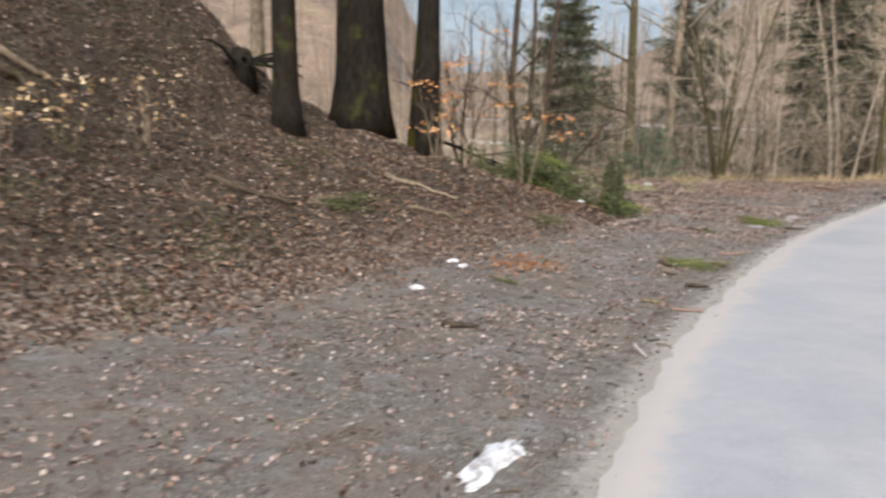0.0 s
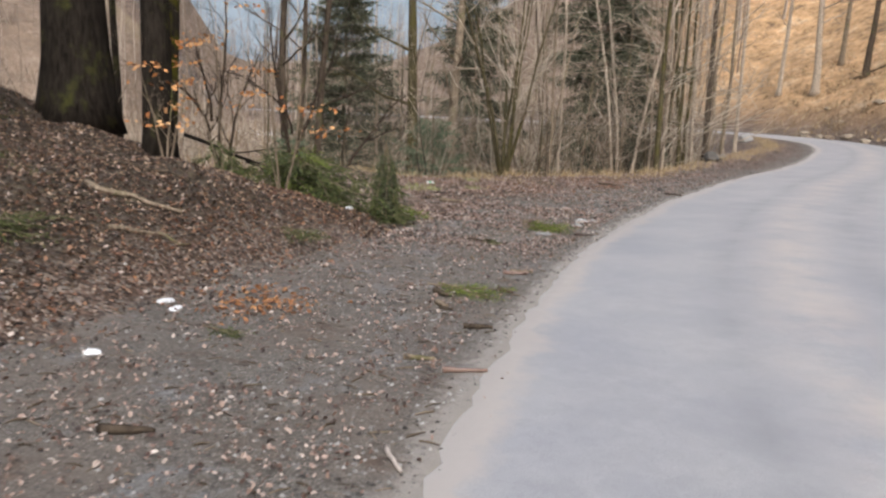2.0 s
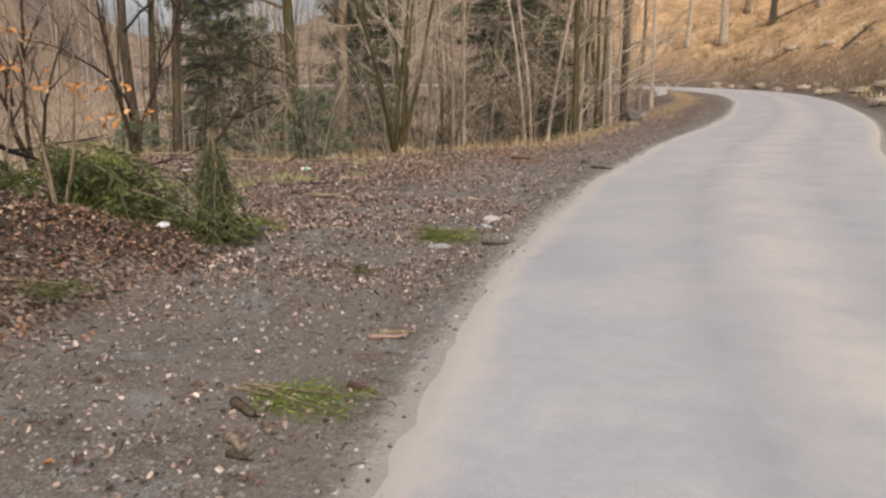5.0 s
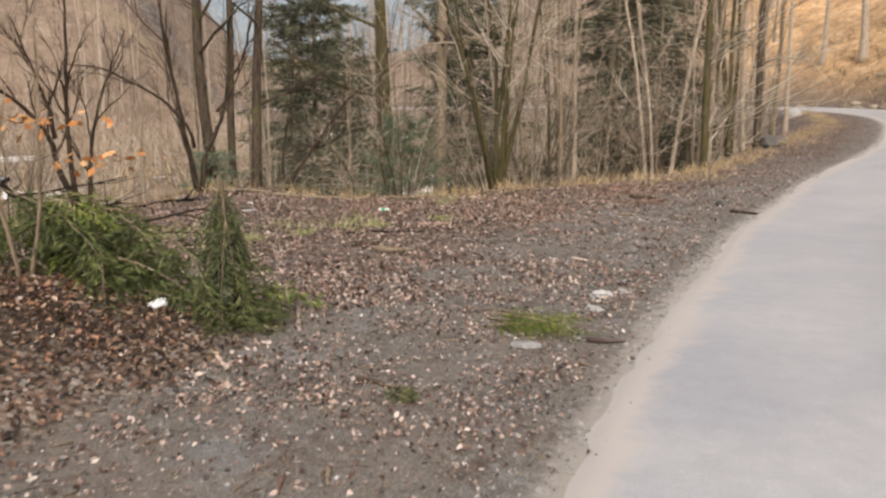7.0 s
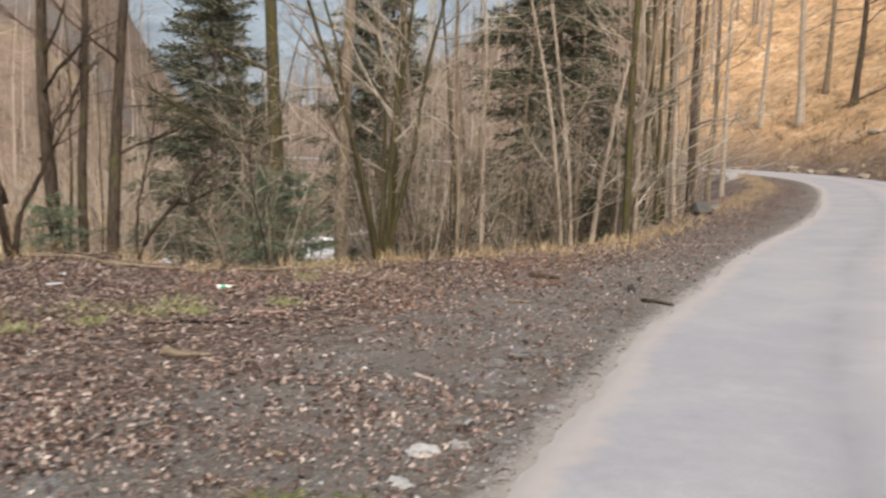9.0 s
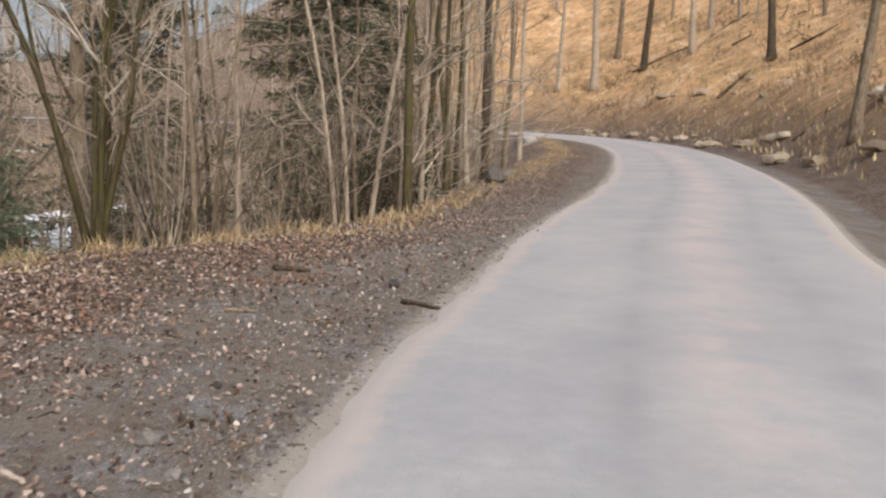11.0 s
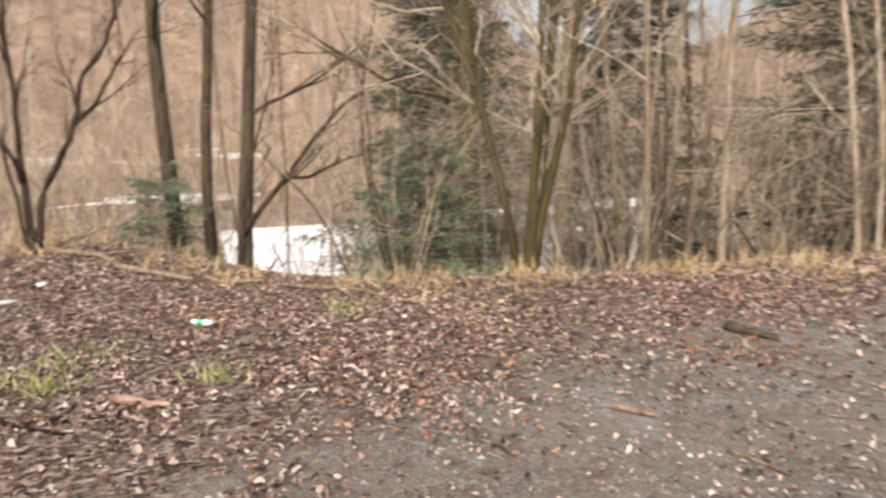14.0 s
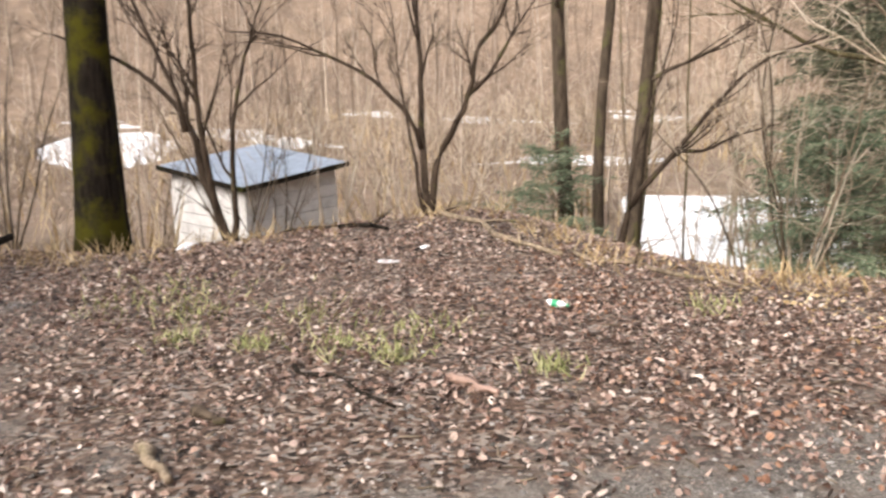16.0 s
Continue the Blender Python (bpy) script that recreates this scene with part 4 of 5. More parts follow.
ground_bough("fallen_bough", (-1.2, 9.0), (-0.45, 8.9), 5, M_LIME, "fresh green spruce bough lying on gravel", 0.16, seed=61)
ground_bough("fallen_bough", (-1.6, 12.78), (-0.95, 12.85), 9, M_LIME, "bright green mossy bough heap on gravel", 0.36, seed=62, lift=0.08)
ground_bough("fallen_bough", (-1.62, 11.4), (-1.4, 11.3), 2, M_FRESH, "small green sprig lying on gravel", 0.06, seed=63)
ground_bough("fallen_bough", (-3.2, 9.8), (-2.65, 9.85), 3, M_FRESH, "thin green bough among dead leaves", 0.15, seed=64)
ground_bough("fallen_bough", (-1.95, 7.05), (-1.6, 7.1), 2, M_FRESH, "faded green sprig beside the leaf litter", 0.12, seed=65)
ground_bough("fallen_bough", (-4.0, 7.0), (-3.3, 7.4), 5, M_FRESH, "mossy green bough at the foot of the bank", 0.3, seed=66)


def bough_heap():
    random.seed(70)
    top = new("bough_covered_stump")
    x, y = -3.2, 12.2
    top.location = (x, y, hz(x, y) - 0.05)
    s = Soup()
    s.tube([Vector((0, 0, -0.05)), Vector((0.01, 0, 0.35)), Vector((0, 0.02, 0.62))], [0.13, 0.1, 0.07], 10)
    part("stump", s.mesh("stump", M_DARKBARK), top)
    for i in range(36):
        s, w = Soup(), Soup()
        a = random.uniform(0, 6.283)
        z = (1.0, 0.96, 0.88, 0.78, 0.62, 0.45)[i % 6]
        d = Vector((math.cos(a) * 0.18, math.sin(a) * 0.18, -1.0))
        bough(s, Vector((math.cos(a) * 0.13 * (1.05 - z), math.sin(a) * 0.13 * (1.05 - z), z)), d, z * random.uniform(0.7, 1.05), 0.03, -0.03, 18, w, 0.007, 0.2)
        ob = tagged(part("hanging_bough", s.mesh("hanging_bough", M_FRESH if i % 3 else M_SPRUCE, False), top), kind="stuff")
        part("stalk", w.mesh("stalk", M_BARK), ob)
    for i in range(14):
        s, w = Soup(), Soup()
        a = random.uniform(-0.9, 1.2) if i % 2 else random.uniform(0, 6.283)
        bough(s, Vector((0, 0, 0.16)), Vector((math.cos(a), math.sin(a), -0.15)), random.uniform(0.35, 0.6), 0.026, -0.04, 12, w, 0.006)
        for v in s.v + w.v:
            v.z = max(v.z, 0.055)
        ob = tagged(part("spread_bough", s.mesh("spread_bough", M_FRESH, False), top), kind="stuff")
        part("stalk", w.mesh("stalk", M_BARK), ob)
    tagged(top, "tree stump draped with drooping green spruce boughs", "stump")
    heap = new("bough_heap")
    hx, hy = -4.25, 12.2
    z0 = hz(hx, hy)
    heap.location = (hx, hy, z0)
    for i in range(64):
        s, w = Soup(), Soup()
        px, py = random.uniform(-1.3, 0.8), random.gauss(0, 0.24)
        z = hz(hx + px, hy + py) - z0 + random.uniform(0.08, 0.68) * (1 - abs(px + 0.2) * 0.35)
        a = random.uniform(-0.9, 0.6) + (3.14 if random.random() < 0.3 else 0)
        bough(s, Vector((px, py, z)), Vector((math.cos(a), math.sin(a), -0.18)), random.uniform(0.5, 0.95), 0.044, -0.05, 16, w, 0.008)
        for v in s.v + w.v:
            v.z = max(v.z, hz(hx + v.x, hy + v.y) - z0 + 0.01)
        ob = tagged(part("bough", s.mesh("bough", (M_FRESH, M_FRESH, M_LIME, M_FRESH)[i % 4], False), heap), kind="stuff")
        part("stalk", w.mesh("stalk", M_BARK), ob)
    tagged(heap, "heap of cut green spruce boughs on dead leaves", "branches")


bough_heap()


# ---- sticks, bark and fallen branches ----
def stick(name, a, b, r, mat, label, bend=0.04, za=0.0, zb=0.0, seed=1, cat="stick", group="", forks=0):
    random.seed(seed)
    a, b = Vector((*a, hz(*a) + za + r * 0.8)), Vector((*b, hz(*b) + zb + r * 0.8))
    top = new(name)
    top.location = a
    n = 6
    g = b - a
    side = g.cross(Vector((0, 0, 1))).normalized()
    pts = [g * (i / n) + side * random.gauss(0, bend) * g.length * (0 < i < n) for i in range(n + 1)]
    for i in range(1, n):
        if za == 0 and zb == 0:
            pts[i].z = hz(a.x + pts[i].x, a.y + pts[i].y) + r * 0.8 - a.z
    s = Soup()
    s.tube(pts, [r * (1 - 0.5 * i / n) * random.uniform(0.85, 1.15) for i in range(n + 1)], 7)
    part("shaft", s.mesh("shaft", mat), top)
    for i in range(forks):
        s = Soup()
        k = random.randint(1, n - 1)
        grow(s, pts[k], (g.normalized() + side * random.choice((-0.7, 0.7)) + Vector((0, 0, 0.25))).normalized(), g.length * random.uniform(0.15, 0.35), r * 0.5, 1, 3)
        part("side_twig", s.mesh("side_twig", mat), top)
    return tagged(top, label, cat, group)


G_ST = "sticks and bark pieces on the gravel"
STICKS = (((-0.93, 9.95), (-0.72, 10.0), 0.022), ((-0.72, 18.55), (-0.4, 18.38), 0.022), ((-1.95, 18.02), (-1.72, 18.05), 0.02), ((-0.95, 12.7), (-0.72, 12.72), 0.018),
          ((-1.12, 8.83), (-0.98, 8.74), 0.03), ((-0.98, 8.54), (-0.86, 8.43), 0.026), ((-0.72, 9.2), (-0.58, 9.15), 0.024), ((-1.88, 11.53), (-1.62, 11.5), 0.016),
          ((-1.45, 10.55), (-1.38, 10.43), 0.016), ((-1.58, 10.42), (-1.52, 10.3), 0.014), ((-0.55, 7.95), (-0.36, 8.0), 0.022), ((-0.6, 7.1), (-0.42, 7.15), 0.02),
          ((-0.3, 6.98), (-0.08, 7.1), 0.018), ((-0.9, 8.38), (-0.78, 8.36), 0.016), ((-0.9, 10.05), (-0.7, 10.1), 0.02), ((-0.1, 5.85), (0.06, 5.65), 0.016),
          ((-1.3, 5.45), (-1.06, 5.52), 0.026), ((-1.86, 13.56), (-1.72, 13.5), 0.016), ((-1.7, 15.08), (-1.55, 15.0), 0.018), ((-2.15, 19.7), (-1.8, 19.66), 0.03),
          ((-1.3, 17.9), (-1.0, 17.82), 0.012), ((-3.85, 16.45), (-3.55, 16.58), 0.028), ((-3.95, 15.2), (-3.75, 15.32), 0.03), ((-3.6, 14.95), (-3.25, 15.05), 0.035))
for i, (a, b, r) in enumerate(STICKS):
    stick("stick", a, b, r, (M_LEAF, M_MIDBARK, M_BARK)[i % 3], "short piece of broken wood lying on gravel", 0.03, seed=300 + i, group=G_ST)
stick("fallen_branch", (-8.3, 17.75), (-6.0, 18.2), 0.04, M_BARK, "long brown curved branch lying across the leafy mound", 0.03, seed=330, cat="branch", forks=3)
stick("fallen_branch", (-8.6, 16.4), (-7.5, 17.2), 0.03, M_DARKBARK, "dark branch lying along the rim", 0.04, seed=331, cat="branch", forks=2)
stick("fallen_branch", (-4.38, 15.75), (-3.6, 16.08), 0.016, M_DARKBARK, "thin dark curved twig on leaf litter", 0.05, seed=332, cat="branch", forks=1)
stick("fallen_branch", (-7.3, 13.6), (-3.9, 12.35), 0.03, M_DARKBARK, "dark branch leaning over the bough heap", 0.03, 0.75, 0.12, seed=333, cat="branch", forks=4)
stick("fallen_branch", (-6.6, 14.2), (-4.2, 12.5), 0.024, M_DARKBARK, "dark branch leaning over the bough heap", 0.03, 0.45, 0.1, seed=334, cat="branch", forks=3)
stick("fallen_branch", (-6.2, 18.4), (-4.6, 18.9), 0.025, M_BARK, "brown branch lying along the rim", 0.04, 0.0, 0.0, seed=335, cat="branch", forks=2)

# beech saplings that keep their orange leaves
def leafy_sapling(base, tall, spread, label, seed, count=160, mat=M_ORANGE):
    random.seed(seed)
    top = stems("beech_sapling", base, 3, tall, 0.018, M_BARK, label, 0.35, 1, 4, seed, "", 5)
    random.seed(seed + 1)
    s = Soup()
    sprays = [Vector((random.gauss(0, spread), random.gauss(0, spread), tall * f)) for f in (0.45, 0.58, 0.66, 0.8, 0.95)]
    for _ in range(count):
        c = random.choice(sprays)
        p = c + Vector((random.gauss(0, 0.17), random.gauss(0, 0.17), random.gauss(0, 0.03)))
        d = Vector((random.gauss(0, 1), random.gauss(0, 1), random.gauss(-0.3, 0.4))).normalized()
        s.blade(p, p + d * random.uniform(0.05, 0.09), 0.02)
    tagged(part("foliage", s.mesh("foliage", mat, False), top, "dry orange leaves"), kind="stuff")


leafy_sapling((-4.3, 11.6), 1.9, 0.38, "young beech with dry orange leaves at the bank's end", 71, 150)
leafy_sapling((-5.7, 12.4), 2.6, 0.4, "thin beech sapling with dry orange leaves", 72, 70)
leafy_sapling((-4.95, 10.35), 1.2, 0.22, "small beech shoot with dry leaves beside a trunk", 73, 90)


for i, (x, y, tall) in enumerate(((-5.1, 5.9, 0.75), (-4.85, 4.95, 0.7), (-4.6, 4.3, 0.5))):
    leafy_sapling((x, y), tall, 0.1, "small beech shoot with bleached leaves on the bank", 75 + i, 36, M_PALELEAF)


# ---- litter ----
def crumpled(name, x, y, size, mat, label, cat, seed, flat=0.35):
    random.seed(seed)
    bm = bmesh.new()
    bmesh.ops.create_icosphere(bm, subdivisions=2, radius=1)
    for v in bm.verts:
        v.co *= random.uniform(0.72, 1.15)
        v.co = Vector((v.co.x * size[0], v.co.y * size[1], max(v.co.z, -0.5) * size[0] * flat))
    me = bpy.data.meshes.new(name)
    bm.to_mesh(me)
    bm.free()
    me.materials.append(mat)
    ob = new(name, me)
    ob.location = (x, y, hz(x, y) + size[0] * flat * 0.42)
    ob.rotation_euler = (0, 0, random.uniform(0, 3))
    return tagged(ob, label, cat)


k = Mat("white_paper", 0.7, 0.3)
k.color(k.ramp(k.noise(30, 3), (0.3, (0.62, 0.63, 0.65)), (0.6, (0.85, 0.85, 0.86))))
M_PAPER = k.m
k = Mat("old_snow", 0.75, 0.4)
k.color(k.ramp(k.noise(14, 5, 0.7), (0.38, (0.3, 0.28, 0.27)), (0.55, (0.72, 0.72, 0.74))))
k.bump(k.noise(30, 4), 0.6, 0.03)
M_SNOW = k.m
k = Mat("green_plastic", 0.3, 0.5)
k.color((0.03, 0.32, 0.14))
M_GREENPLASTIC = k.m
crumpled("paper_scrap", -2.23, 6.38, (0.055, 0.04), M_PAPER, "crumpled white paper scrap on gravel", "litter", 1)
crumpled("paper_scrap", -2.72, 7.6, (0.075, 0.05), M_PAPER, "torn white paper scrap beside orange leaves", "litter", 2, 0.25)
crumpled("paper_scrap", -2.5, 7.45, (0.07, 0.045), M_PAPER, "torn bluish-white paper scrap on leaves", "litter", 3, 0.25)
crumpled("paper_scrap", -3.6, 12.0, (0.1, 0.06), M_PAPER, "white paper caught beside the boughs", "litter", 4, 0.4)
crumpled("paper_scrap", -6.5, 16.9, (0.11, 0.05), M_SNOW, "flattened pale wrapper on the leafy mound", "litter", 5, 0.12)
crumpled("paper_scrap", -6.75, 17.3, (0.07, 0.04), M_PAPER, "white scrap on the leafy mound", "litter", 6, 0.2)
crumpled("plastic_wrapper", -8.05, 15.45, (0.14, 0.08), M_PAPER, "white plastic wrapper at the shrub's foot", "litter", 7, 0.3)
def snow_sheet():
    """A thin ragged crust of old snow on the gravel."""
    c, along, across = Vector((0.17, 3.78)), Vector((-0.16, 0.98)), Vector((0.98, 0.16))
    rings, spokes = 9, 40
    verts, faces = [], []
    for j in range(rings + 1):
        f = j / rings
        for i in range(spokes):
            a = 6.283 * i / spokes
            rag = 1 + 0.55 * noise.noise(Vector((math.cos(a) * 1.6, math.sin(a) * 1.6, 3))) + 0.5 * noise.noise(Vector((math.cos(a) * 5, math.sin(a) * 5, 8)))
            q = c + along * (math.sin(a) * 0.25 * rag * f) + across * (math.cos(a) * 0.085 * rag * f)
            lift = 0.035 * (1 - f * f) + 0.02 * noise.noise(Vector((q.x * 22, q.y * 22, 1)))
            verts.append((q.x, q.y, hz(q.x, q.y) + max(lift, 0.006) if j < rings else hz(q.x, q.y) - 0.004))
    for j in range(rings):
        for i in range(spokes):
            k = (i + 1) % spokes
            faces.append((j * spokes + i, (j + 1) * spokes + i, (j + 1) * spokes + k, j * spokes + k))
    ob = new("snow_remnant", mesh_from("snow_remnant", verts, faces, M_SNOW))
    tagged(ob, "ragged crust of old white snow beside the road", "snow")


snow_sheet()
for i, (x, y, a) in enumerate(((-1.13, 13.8, 0.09), (-1.09, 13.4, 0.07), (-1.25, 12.45, 0.09), (-1.0, 13.95, 0.06), (-1.05, 14.3, 0.05))):
    crumpled("pale_stone", x, y, (a, a * 0.6), M_PALESTONE, "pale broken stone in the gravel", "stone", 20 + i, 0.4)


def bottle():
    top = new("plastic_bottle")
    x, y = -4.88, 17.58
    top.location = (x, y, hz(x, y) + 0.03)
    top.rotation_euler = (0, radians(90), radians(35))
    top.scale = (0.75, 0.75, 0.75)
    s = Soup()
    s.tube([Vector((0, 0, z)) for z in (-0.09, -0.085, 0.03, 0.06, 0.085, 0.1)], [0.024, 0.031, 0.031, 0.026, 0.012, 0.012], 14)
    part("body", s.mesh("body", M_PAPER), top)
    s = Soup()
    s.tube([Vector((0, 0, z)) for z in (0.1, 0.118)], [0.015, 0.015], 12)
    part("cap", s.mesh("cap", M_GREENPLASTIC), top, "green screw cap")
    s = Soup()
    s.tube([Vector((0, 0, z)) for z in (-0.04, 0.02)], [0.0325, 0.0325], 14, False)
    part("label", s.mesh("label", M_GREENPLASTIC), top, "green paper label")
    tagged(top, "small white plastic bottle with green label on leaves", "bottle")


bottle()

# dark and pale stones on the gravel
for i, (x, y, a) in enumerate(((-0.92, 19.2, 0.07), (-1.25, 15.46, 0.07), (-1.0, 15.15, 0.045), (-0.92, 9.4, 0.03), (-2.13, 11.52, 0.03), (-0.7, 14.7, 0.05), (-1.3, 16.3, 0.04), (-1.0, 30.1, 0.3), (-0.8, 31.5, 0.2), (-1.5, 56, 0.5), (-1.9, 56.8, 0.4))):
    crumpled("stone", x, y, (a, a * 0.75), M_STONE, "rough grey stone on the roadside gravel", "stone", 40 + i, 0.7)


# ---- shed ----
def shed():
    k = Mat("white_siding", 0.6, 0.3)
    c = k.ramp(k.noise(5, 5, 0.7), (0.3, (0.5, 0.48, 0.46)), (0.6, (0.74, 0.72, 0.7)))
    k.color(c)
    k.bump(k.noise(60, 3), 0.2, 0.004)
    wall_m = k.m
    k = Mat("grey_roofing", 0.35, 0.5)
    k.color(k.ramp(k.noise(4, 5, 0.7), (0.3, (0.17, 0.21, 0.27)), (0.65, (0.31, 0.37, 0.45))))
    k.bump(k.noise(50, 3), 0.2, 0.004)
    roof_m = k.m
    top = new("garden_shed")
    N, L, R = Vector((-11.08, 16.35)), Vector((-12.98, 15.4)), Vector((-12.05, 17.96))
    ex, ey = (L - N), (R - N)
    z0 = -1.5
    top.location = (N.x, N.y, z0)

    def pt(u, v, z):
        q = ex * u + ey * v
        return Vector((q.x, q.y, z))

    def roof_z(u, v):
        return 1.62 + 0.16 * u + 0.14 * v

    def box(name, u0, u1, v0, v1, zlo, zhi, mat, parent, label=""):
        s = Soup()
        cor = [(u0, v0), (u1, v0), (u1, v1), (u0, v1)]
        s.v = [pt(u, v, zlo(u, v)) for u, v in cor] + [pt(u, v, zhi(u, v)) for u, v in cor]
        s.f = [(3, 2, 1, 0), (4, 5, 6, 7), (0, 1, 5, 4), (1, 2, 6, 5), (2, 3, 7, 6), (3, 0, 4, 7)]
        return part(name, s.mesh(name, mat, False), parent, label)

    i0 = 0.07
    w_front = box("wall", i0, 1 - i0, i0, i0 + 0.03, lambda u, v: -0.3, lambda u, v: roof_z(u, v) - 0.06, wall_m, top)
    w_side = box("wall", i0, i0 + 0.03, i0 + 0.03, 1 - i0, lambda u, v: -0.3, lambda u, v: roof_z(u, v) - 0.06, wall_m, top)
    box("wall", i0 + 0.03, 1 - i0, 1 - i0 - 0.03, 1 - i0, lambda u, v: -0.3, lambda u, v: roof_z(u, v) - 0.06, wall_m, top)
    box("wall", 1 - i0 - 0.03, 1 - i0, i0 + 0.03, 1 - i0 - 0.03, lambda u, v: -0.3, lambda u, v: roof_z(u, v) - 0.06, wall_m, top)
    for j in range(11):
        za = -0.25 + j * 0.155
        box("board", i0 - 0.012, i0 - 0.001, i0 - 0.01, 1 - i0, lambda u, v: za, lambda u, v: min(za + 0.14, roof_z(u, v) - 0.06), wall_m, w_side)
        box("board", i0 - 0.01, 1 - i0, i0 - 0.012, i0 - 0.001, lambda u, v: za, lambda u, v: min(za + 0.14, roof_z(u, v) - 0.06), wall_m, w_front)
    r = box("roof", 0, 1, 0, 1, lambda u, v: roof_z(u, v) - 0.045, roof_z, roof_m, top, "blue-grey flat sheet roof")
    box("fascia", -0.012, -0.001, -0.012, 1, lambda u, v: roof_z(u, v) - 0.06, lambda u, v: roof_z(u, v) + 0.006, M_DARKBARK, r, "dark edge board")
    box("fascia", 0, 1, -0.012, -0.001, lambda u, v: roof_z(u, v) - 0.06, lambda u, v: roof_z(u, v) + 0.006, M_DARKBARK, r, "dark edge board")
    tagged(top, "small white boarded shed with blue-grey roof below the rim", "shed")


shed()


# ---- grass ----
def tufts(name, spots, label, mat, seed, blades=60, tall=(0.05, 0.14)):
    rr = random.Random(seed)
    random.seed(seed)
    s = Soup()
    for x, y, spread in spots:
        for _ in range(blades):
            px, py = x + rr.gauss(0, spread), y + rr.gauss(0, spread)
            b = Vector((px, py, hz(px, py) - 0.01))
            s.blade(b, b + Vector((rr.gauss(0, 0.6), rr.gauss(0, 0.6), 1)).normalized() * rr.uniform(*tall), 0.0055)
    return tagged(new(name, s.mesh(name, mat, False)), label, "grass", kind="stuff")


tufts("grass", [(-4.68, 16.55, 0.17), (-4.61, 16.02, 0.12), (-5.29, 16.06, 0.16), (-4.82, 15.6, 0.06), (-5.67, 15.35, 0.14), (-6.02, 14.94, 0.25), (-3.83, 17.02, 0.07), (-4.38, 18.41, 0.09), (-6.4, 15.3, 0.3), (-4.3, 16.3, 0.06), (-5.2, 15.2, 0.08)], "pale green grass tufts among dead leaves", M_GRASS, 5, 85, (0.05, 0.14))
rr = random.Random(9)
edge_spots = []
for a, b in zip(RIM_CURVE, RIM_CURVE[1:]):
    if 12 < a[1] < 60 and a[0] > -10:
        for _ in range(4 if a[1] > 21 else 2):
            t = rr.random()
            edge_spots.append((a[0] + (b[0] - a[0]) * t + rr.gauss(0.25, 0.25), a[1] + (b[1] - a[1]) * t + rr.gauss(-0.15, 0.25), 0.2))
tufts("dry_grass", edge_spots, "dry straw-coloured grass along the rim", M_REED, 6, 40, (0.08, 0.28))


# ---- leaves and gravel ----
def leaf_verts(size, curl, rr):
    w = size * rr.uniform(0.5, 0.78)
    return [Vector((-size / 2, 0, curl * 0.3)), Vector((-size * 0.15, -w / 2, curl)), Vector((size * 0.28, -w * 0.38, curl * 0.8)), Vector((size / 2, 0, 0.0)), Vector((size * 0.28, w * 0.38, curl)), Vector((-size * 0.15, w / 2, curl * 0.7))]


LEAF_FACES = [(0, 1, 2, 3), (0, 3, 4, 5)]


def leaf_density(x, y):
    rim, rd = grid_value(GRIM, x, y), grid_value(GROAD, x, y)
    if rd < 0.25:
        return 0.012 if rd > -1.2 else 0.004
    if rim > 2.5:
        return 0.0
    toe = -2.6 - 0.03 * max(y - 4, 0)
    bank = min(max((toe - x) / 0.8, 0), 1) * min(max((13.5 - y) / 1.5, 0), 1)
    flat = min(max((y - 11.5) / 4.0, 0), 1) * min(max((rd - 0.9) / 2.4, 0), 1) * 0.92
    edge = min(max((rim + 1.8) / 1.2, 0), 1) * 0.8
    patch = 0.16 + 1.35 * max(0, noise.noise(Vector((x * 1.1, y * 1.1, 0.3))) * 0.6 + noise.noise(Vector((x * 4.0, y * 4.0, 1.3))) * 0.7 + 0.3)
    return max(bank * (0.5 + 0.55 * patch), max(flat, edge, 0.42 if y < 15 else 0.2) * patch)


